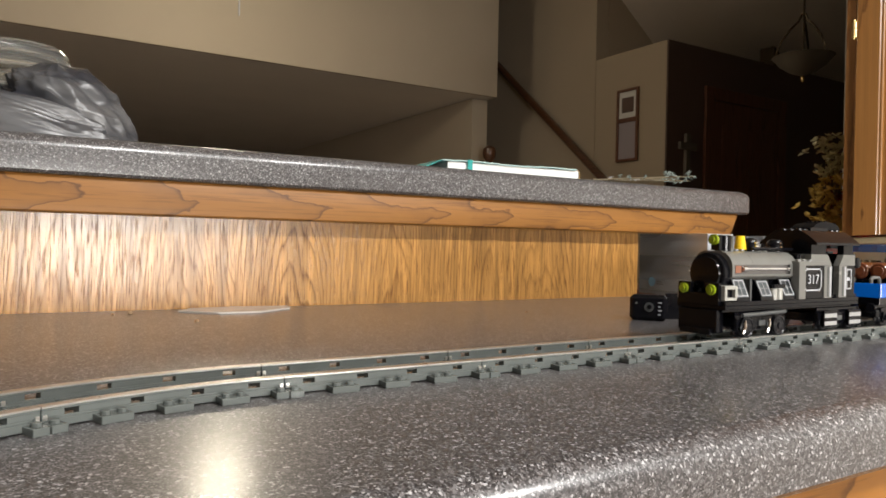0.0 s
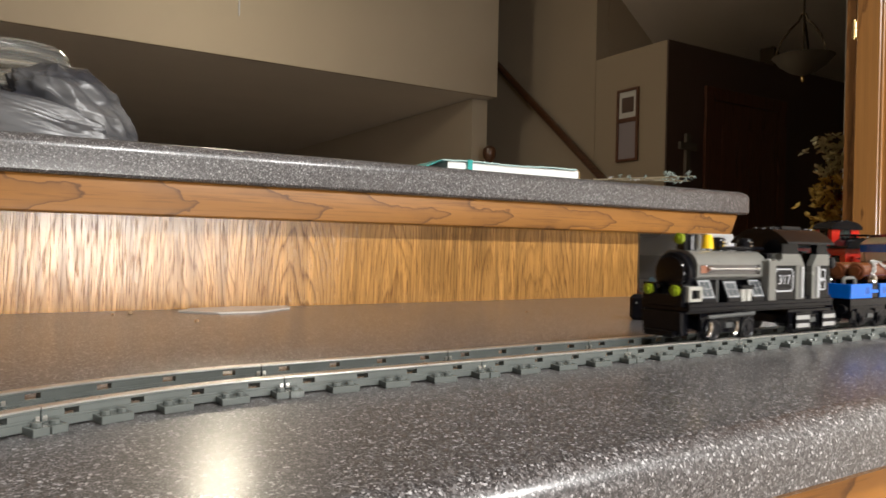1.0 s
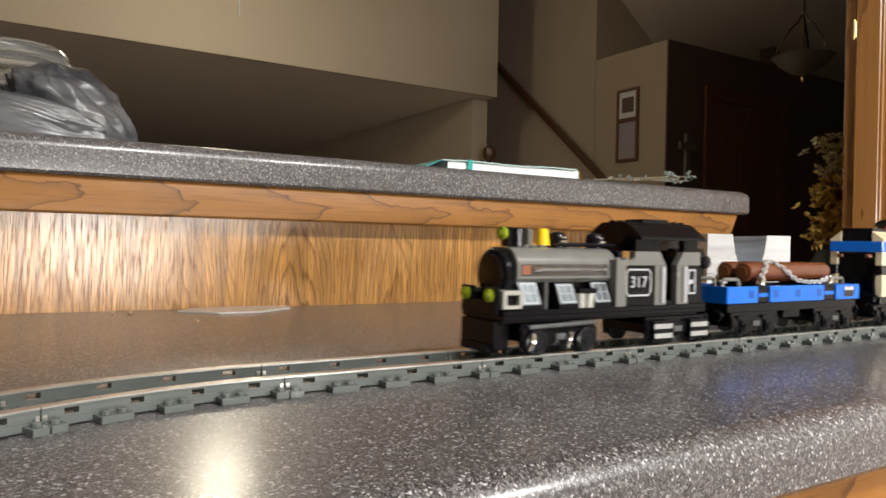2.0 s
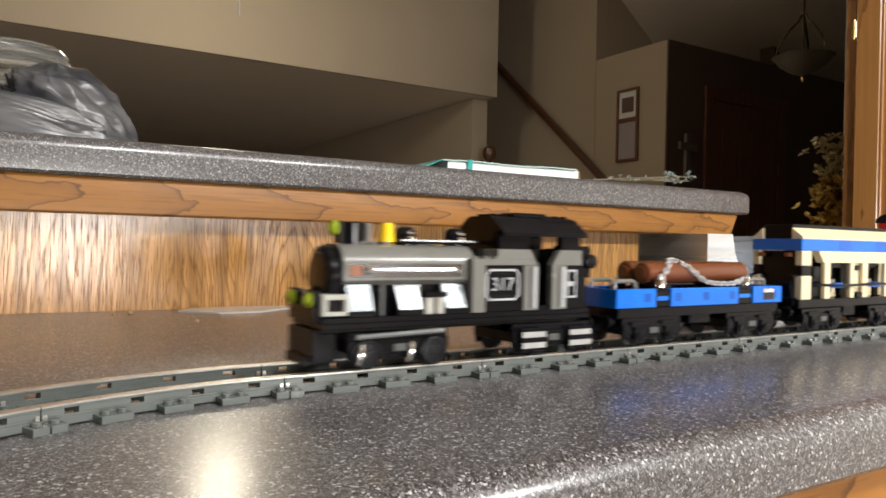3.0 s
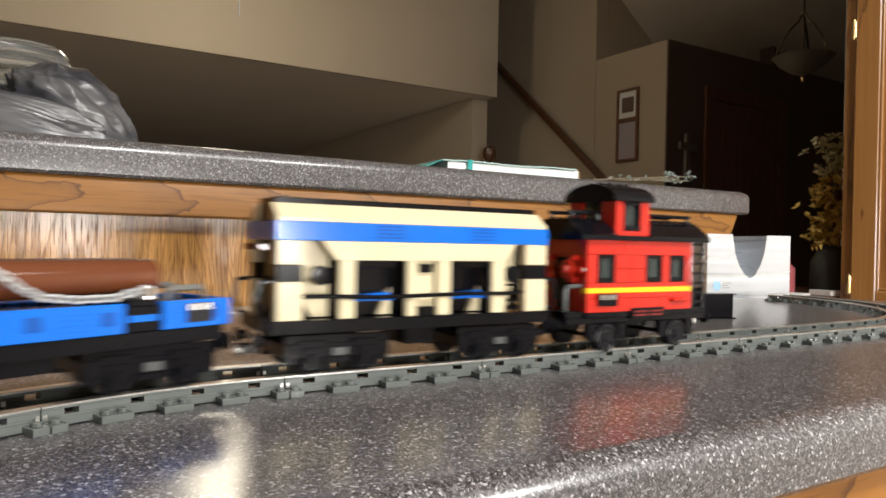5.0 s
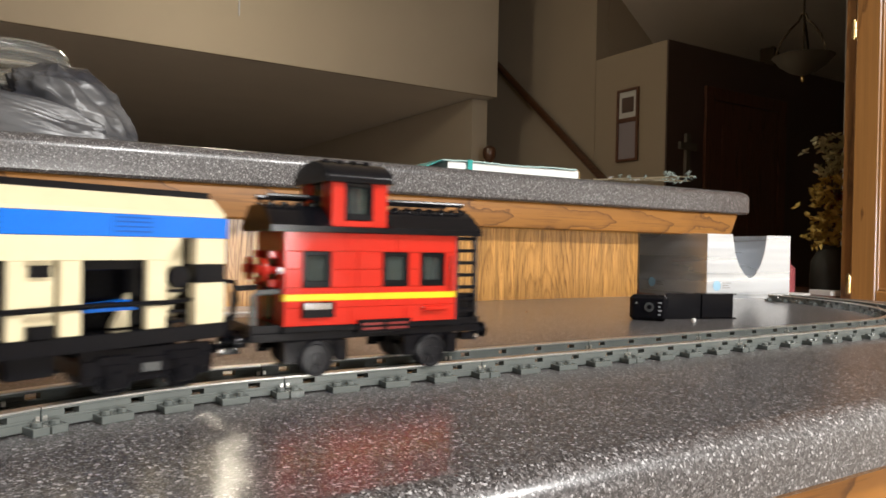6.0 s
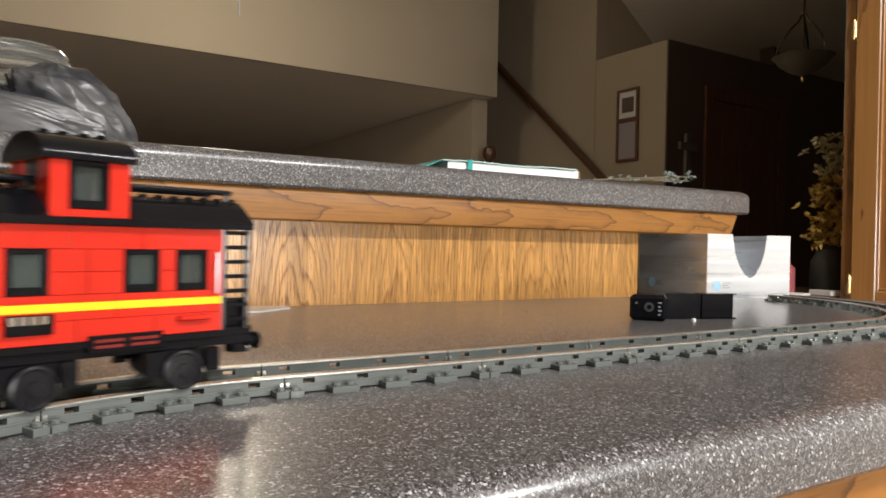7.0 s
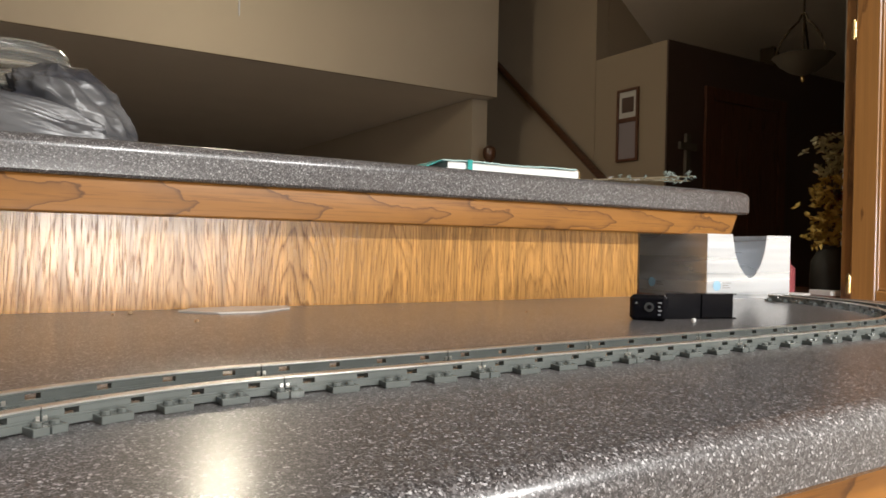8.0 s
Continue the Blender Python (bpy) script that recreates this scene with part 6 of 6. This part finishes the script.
def table_clutter():
    solid("folded_paper", box(0, 0.085, 0, 0.07, 0, 0.006, 0.001), PAPER, "thin folded white paper on the side table", "paper", pose(1.62, 0.69, -0.0358, 0, 0, 10), group="papers on the side table")
    solid("folded_paper", box(0, 0.060, 0, 0.07, 0, 0.013, 0.001), PAPER, "thick folded white paper on the side table", "paper", pose(1.745, 0.675, -0.0358, 0, 0, -12), group="papers on the side table")
    solid("dark_box", box(0, 0.12, 0, 0.08, 0, 0.05, 0.004), BLACK, "small black box on the side table", "box", pose(1.62, 0.79, -0.0358, 0, 0, 6))
    bm = lathe(bmesh.new(), [(0, 0), (0.022, 0), (0.024, 0.01), (0.024, 0.070), (0.012, 0.082), (0.012, 0.092), (0, 0.093)], None, 20)
    solid("bottle", bm, PINK, "small pink plastic bottle on the side table", "bottle", pose(1.70, 0.775, -0.0358))


PINK = plastic("pink_plastic", (0.40, 0.10, 0.11), 0.35)
table_clutter()


def pendant():
    ob = thing("pendant_lamp", "unlit white glass bowl pendant lamp on curved arms", "pendant lamp", pose(2.935, 1.50, 0.875))
    k = 0.56
    bowl = [(0, 0.0), (0.02, 0.003), (0.10, 0.025), (0.18, 0.07), (0.225, 0.115), (0.235, 0.118), (0.222, 0.122), (0.17, 0.085), (0.09, 0.04), (0, 0.018)]
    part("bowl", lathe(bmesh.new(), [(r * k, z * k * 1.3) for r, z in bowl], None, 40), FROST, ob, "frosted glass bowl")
    part("finial", lathe(bmesh.new(), [(0, -0.03), (0.006, -0.026), (0.009, -0.01), (0.005, 0.002), (0, 0.004)], None, 14), GOLD, ob)
    for q in range(3):
        a = 2 * math.pi * q / 3 + 0.35
        bm = bmesh.new()
        tube(bm, [(math.cos(a) * r * k, math.sin(a) * r * k, z * k) for r, z in ((0.21, 0.14), (0.20, 0.20), (0.17, 0.28), (0.10, 0.38), (0.04, 0.44), (0.015, 0.50))], 0.005, 8)
        part("arm", bm, DARK_METAL, ob)
    bm = bmesh.new()
    rod(bm, (0, 0, 0.02), (0, 0, HALL_CEIL - 0.875), 0.005, 8)
    part("stem", bm, DARK_METAL, ob)


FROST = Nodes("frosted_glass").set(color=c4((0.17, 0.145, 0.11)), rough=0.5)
DARK_METAL = metal("dark_bronze", (0.10, 0.075, 0.05), 0.4)
pendant()


def wall_picture():
    """A tall double frame on the stair wall, facing -x."""
    ob = thing("picture_frame", "tall dark double picture frame with a white mat", "picture", pose(3.598, 3.19, 0.945))
    w, h = 0.20, 0.51
    part("frame", boxes((-0.02, 0, -w / 2, -w / 2 + 0.018, -h / 2, h / 2), (-0.02, 0, w / 2 - 0.018, w / 2, -h / 2, h / 2), (-0.02, 0, -w / 2 + 0.018, w / 2 - 0.018, h / 2 - 0.018, h / 2), (-0.02, 0, -w / 2 + 0.018, w / 2 - 0.018, -h / 2, -h / 2 + 0.018), (-0.02, 0, -w / 2 + 0.018, w / 2 - 0.018, 0.02, 0.05), b=0.002), DARK_WOOD, ob)
    part("mat", box(-0.008, -0.004, -w / 2 + 0.018, w / 2 - 0.018, 0.05, h / 2 - 0.018, 0.0005), PAPER, ob, "white mat")
    part("print", box(-0.011, -0.0085, -w / 2 + 0.045, w / 2 - 0.045, 0.09, h / 2 - 0.06, 0.0005), SHADE_PRINT_BROWN, ob)
    part("mat", box(-0.008, -0.004, -w / 2 + 0.018, w / 2 - 0.018, -h / 2 + 0.018, 0.02, 0.0005), GREY_MAT, ob, "pale grey mat")


GREY_MAT = paint("grey_mat", (0.42, 0.38, 0.42))
wall_picture()


def handrail():
    ob = thing("handrail", "dark wooden stair handrail on the wall", "handrail")
    a, b = Vector((3.545, 5.2, 2.08)), Vector((3.545, 3.20, 0.43))
    bm = bmesh.new()
    tube(bm, [a, a.lerp(b, 0.33), a.lerp(b, 0.66), b], 0.030, 10)
    part("rail", bm, RAIL_WOOD, ob)
    for f in (0.2, 0.5, 0.8):
        p = a.lerp(b, f)
        bm = bmesh.new()
        tube(bm, [p + Vector((0, 0, -0.02)), p + Vector((0.01, 0, -0.05)), p + Vector((0.054, 0, -0.06))], 0.007, 6)
        part("bracket", bm, GOLD, ob)


handrail()


def stairs():
    ob = thing("staircase", "carpeted staircase rising beside the wall", "stairs")
    for k in range(12):
        y0 = 3.35 + k * 0.225
        part("step", box(3.05, 3.595, y0, y0 + 0.25, FLOOR, FLOOR + 0.185 * (k + 1), 0.004), CARPET, ob)


stairs()


def newel():
    ob = thing("newel_post", "turned wooden newel post with a ball top", "newel post", pose(2.91, 3.90, 0))
    part("post", box(-0.04, 0.04, -0.04, 0.04, FLOOR, 0.68, 0.004), RAIL_WOOD, ob)
    part("ball", lathe(bmesh.new(), [(0.02, 0.68), (0.025, 0.70), (0.045, 0.725), (0.052, 0.76), (0.045, 0.795), (0.02, 0.815), (0, 0.818)], None, 20), RAIL_WOOD, ob)


newel()


def cross():
    ob = thing("wall_cross", "pale wooden cross hanging on the hall wall", "cross", pose(3.79, 2.847, 0.73))
    part("upright", box(-0.024, 0.024, -0.026, 0, -0.18, 0.13, 0.004), CROSS_STONE, ob)
    part("crossbar", box(-0.085, 0.085, -0.030, -0.004, 0.02, 0.07, 0.004), CROSS_STONE, ob)


CROSS_STONE = paint("cross_beige", (0.16, 0.135, 0.11))
cross()


def hall_door():
    ob = thing("door_1", "closed dark wooden hall door with casing", "door", pose(3.785, 2.847, 0), kind="structure")
    z = 1.12
    part("casing", boxes((0.18, 0.27, -0.022, 0, FLOOR, z + 0.09), (1.02, 1.11, -0.022, 0, FLOOR, z + 0.09), (0.27, 1.02, -0.022, 0, z, z + 0.09), b=0.004), DARK_WOOD, ob)
    part("leaf", box(0.272, 1.018, -0.012, 0, FLOOR, z - 0.002, 0.003), DARK_WOOD, ob)
    for x0, x1, z0, z1 in ((0.36, 0.62, 0.0, 0.95), (0.67, 0.93, 0.0, 0.95), (0.36, 0.62, -0.8, -0.12), (0.67, 0.93, -0.8, -0.12)):
        part("panel", box(x0, x1, -0.018, -0.0125, z0, z1, 0.005), DARK_WOOD, ob)


hall_door()
bm = bmesh.new()
prism(bm, [(0, 0), (0.22, 0.02), (0.0, 0.17)], 0, 0.12, "y")
solid("ledge_ornament", bm, DARK_METAL, "dark angular ornament standing on the ledge", "ornament", pose(4.83, 2.90, 1.471))

# ---- the train's run ----
RUN_T = [0, .6, .8, 1, 1.2, 1.4, 1.6, 1.8, 2.05, 2.3, 2.55, 2.8, 3, 3.2, 3.4, 3.6, 3.8, 4, 4.2, 4.4, 4.6, 4.8, 5, 5.25, 5.5, 5.8, 6, 6.2, 6.4, 6.6, 6.8, 7, 7.2, 7.4, 7.6, 7.8, 8]
RUN_U = [.4606, .4606, .4441, .4175, .3838, .3483, .3136, .2718, .2334, .2050, .1793, .1492, .1176, .0779, .0383, -.0023, -.0472, -.0964, -.1502, -.1994, -.2508,
         -.3039, -.3552, -.4162, -.4729, -.5341, -.5707, -.6024, -.6361, -.6647, -.6891, -.7175, -.7481, -.7797, -.8082, -.8338, -.8594]


def run_at(t):
    """How far along the line the train's mark is at t seconds, smoothly between the rows."""
    i = max(0, min(len(RUN_T) - 2, next((k for k in range(len(RUN_T) - 1) if t <= RUN_T[k + 1]), len(RUN_T) - 2)))
    def slope(k):
        if k <= 1:
            return 0.0
        if k >= len(RUN_T) - 1:
            return (RUN_U[-1] - RUN_U[-2]) / (RUN_T[-1] - RUN_T[-2])
        return (RUN_U[k + 1] - RUN_U[k - 1]) / (RUN_T[k + 1] - RUN_T[k - 1])
    h = RUN_T[i + 1] - RUN_T[i]
    s = (t - RUN_T[i]) / h
    a, b, m0, m1 = RUN_U[i], RUN_U[i + 1], slope(i) * h, slope(i + 1) * h
    return (2 * s**3 - 3 * s**2 + 1) * a + (s**3 - 2 * s**2 + s) * m0 + (3 * s**2 - 2 * s**3) * b + (s**3 - s**2) * m1


def car_pose(u, half):
    """A car whose bogies stand half metres before and behind u."""
    a, b = on_track(u - half), on_track(u + half)
    c, d = (a + b) / 2, b - a
    return pose(c.x, c.y, 0, 0, 0, math.degrees(math.atan2(d.y, d.x)))


def heading(u):
    a, b = on_track(u - 0.002), on_track(u + 0.002)
    return math.degrees(math.atan2(b.y - a.y, b.x - a.x))


def motions():
    times = [k / 10 for k in range(81)]
    where = {}
    for car, offset, half in CARS:
        where[car] = (offset, half)
        walk(car, [(t, car_pose(run_at(t) + offset, half)) for t in times])
    for ob, car, x in BOGIES:
        offset, half = where[car]
        rows = []
        for t in times[::2]:
            u = run_at(t) + offset
            body = car_pose(u, half).to_euler().z
            rows.append((t, pose(x, 0, 0, 0, 0, heading(u + x) - math.degrees(body))))
        walk(ob, rows)
    for ob, x in WHEELS:
        start = run_at(0)
        walk(ob, [(k / 30, pose(x, 0, AXLE_Z, 0, math.degrees((run_at(k / 30) - start) / AXLE_R), 0)) for k in range(241)])


motions()
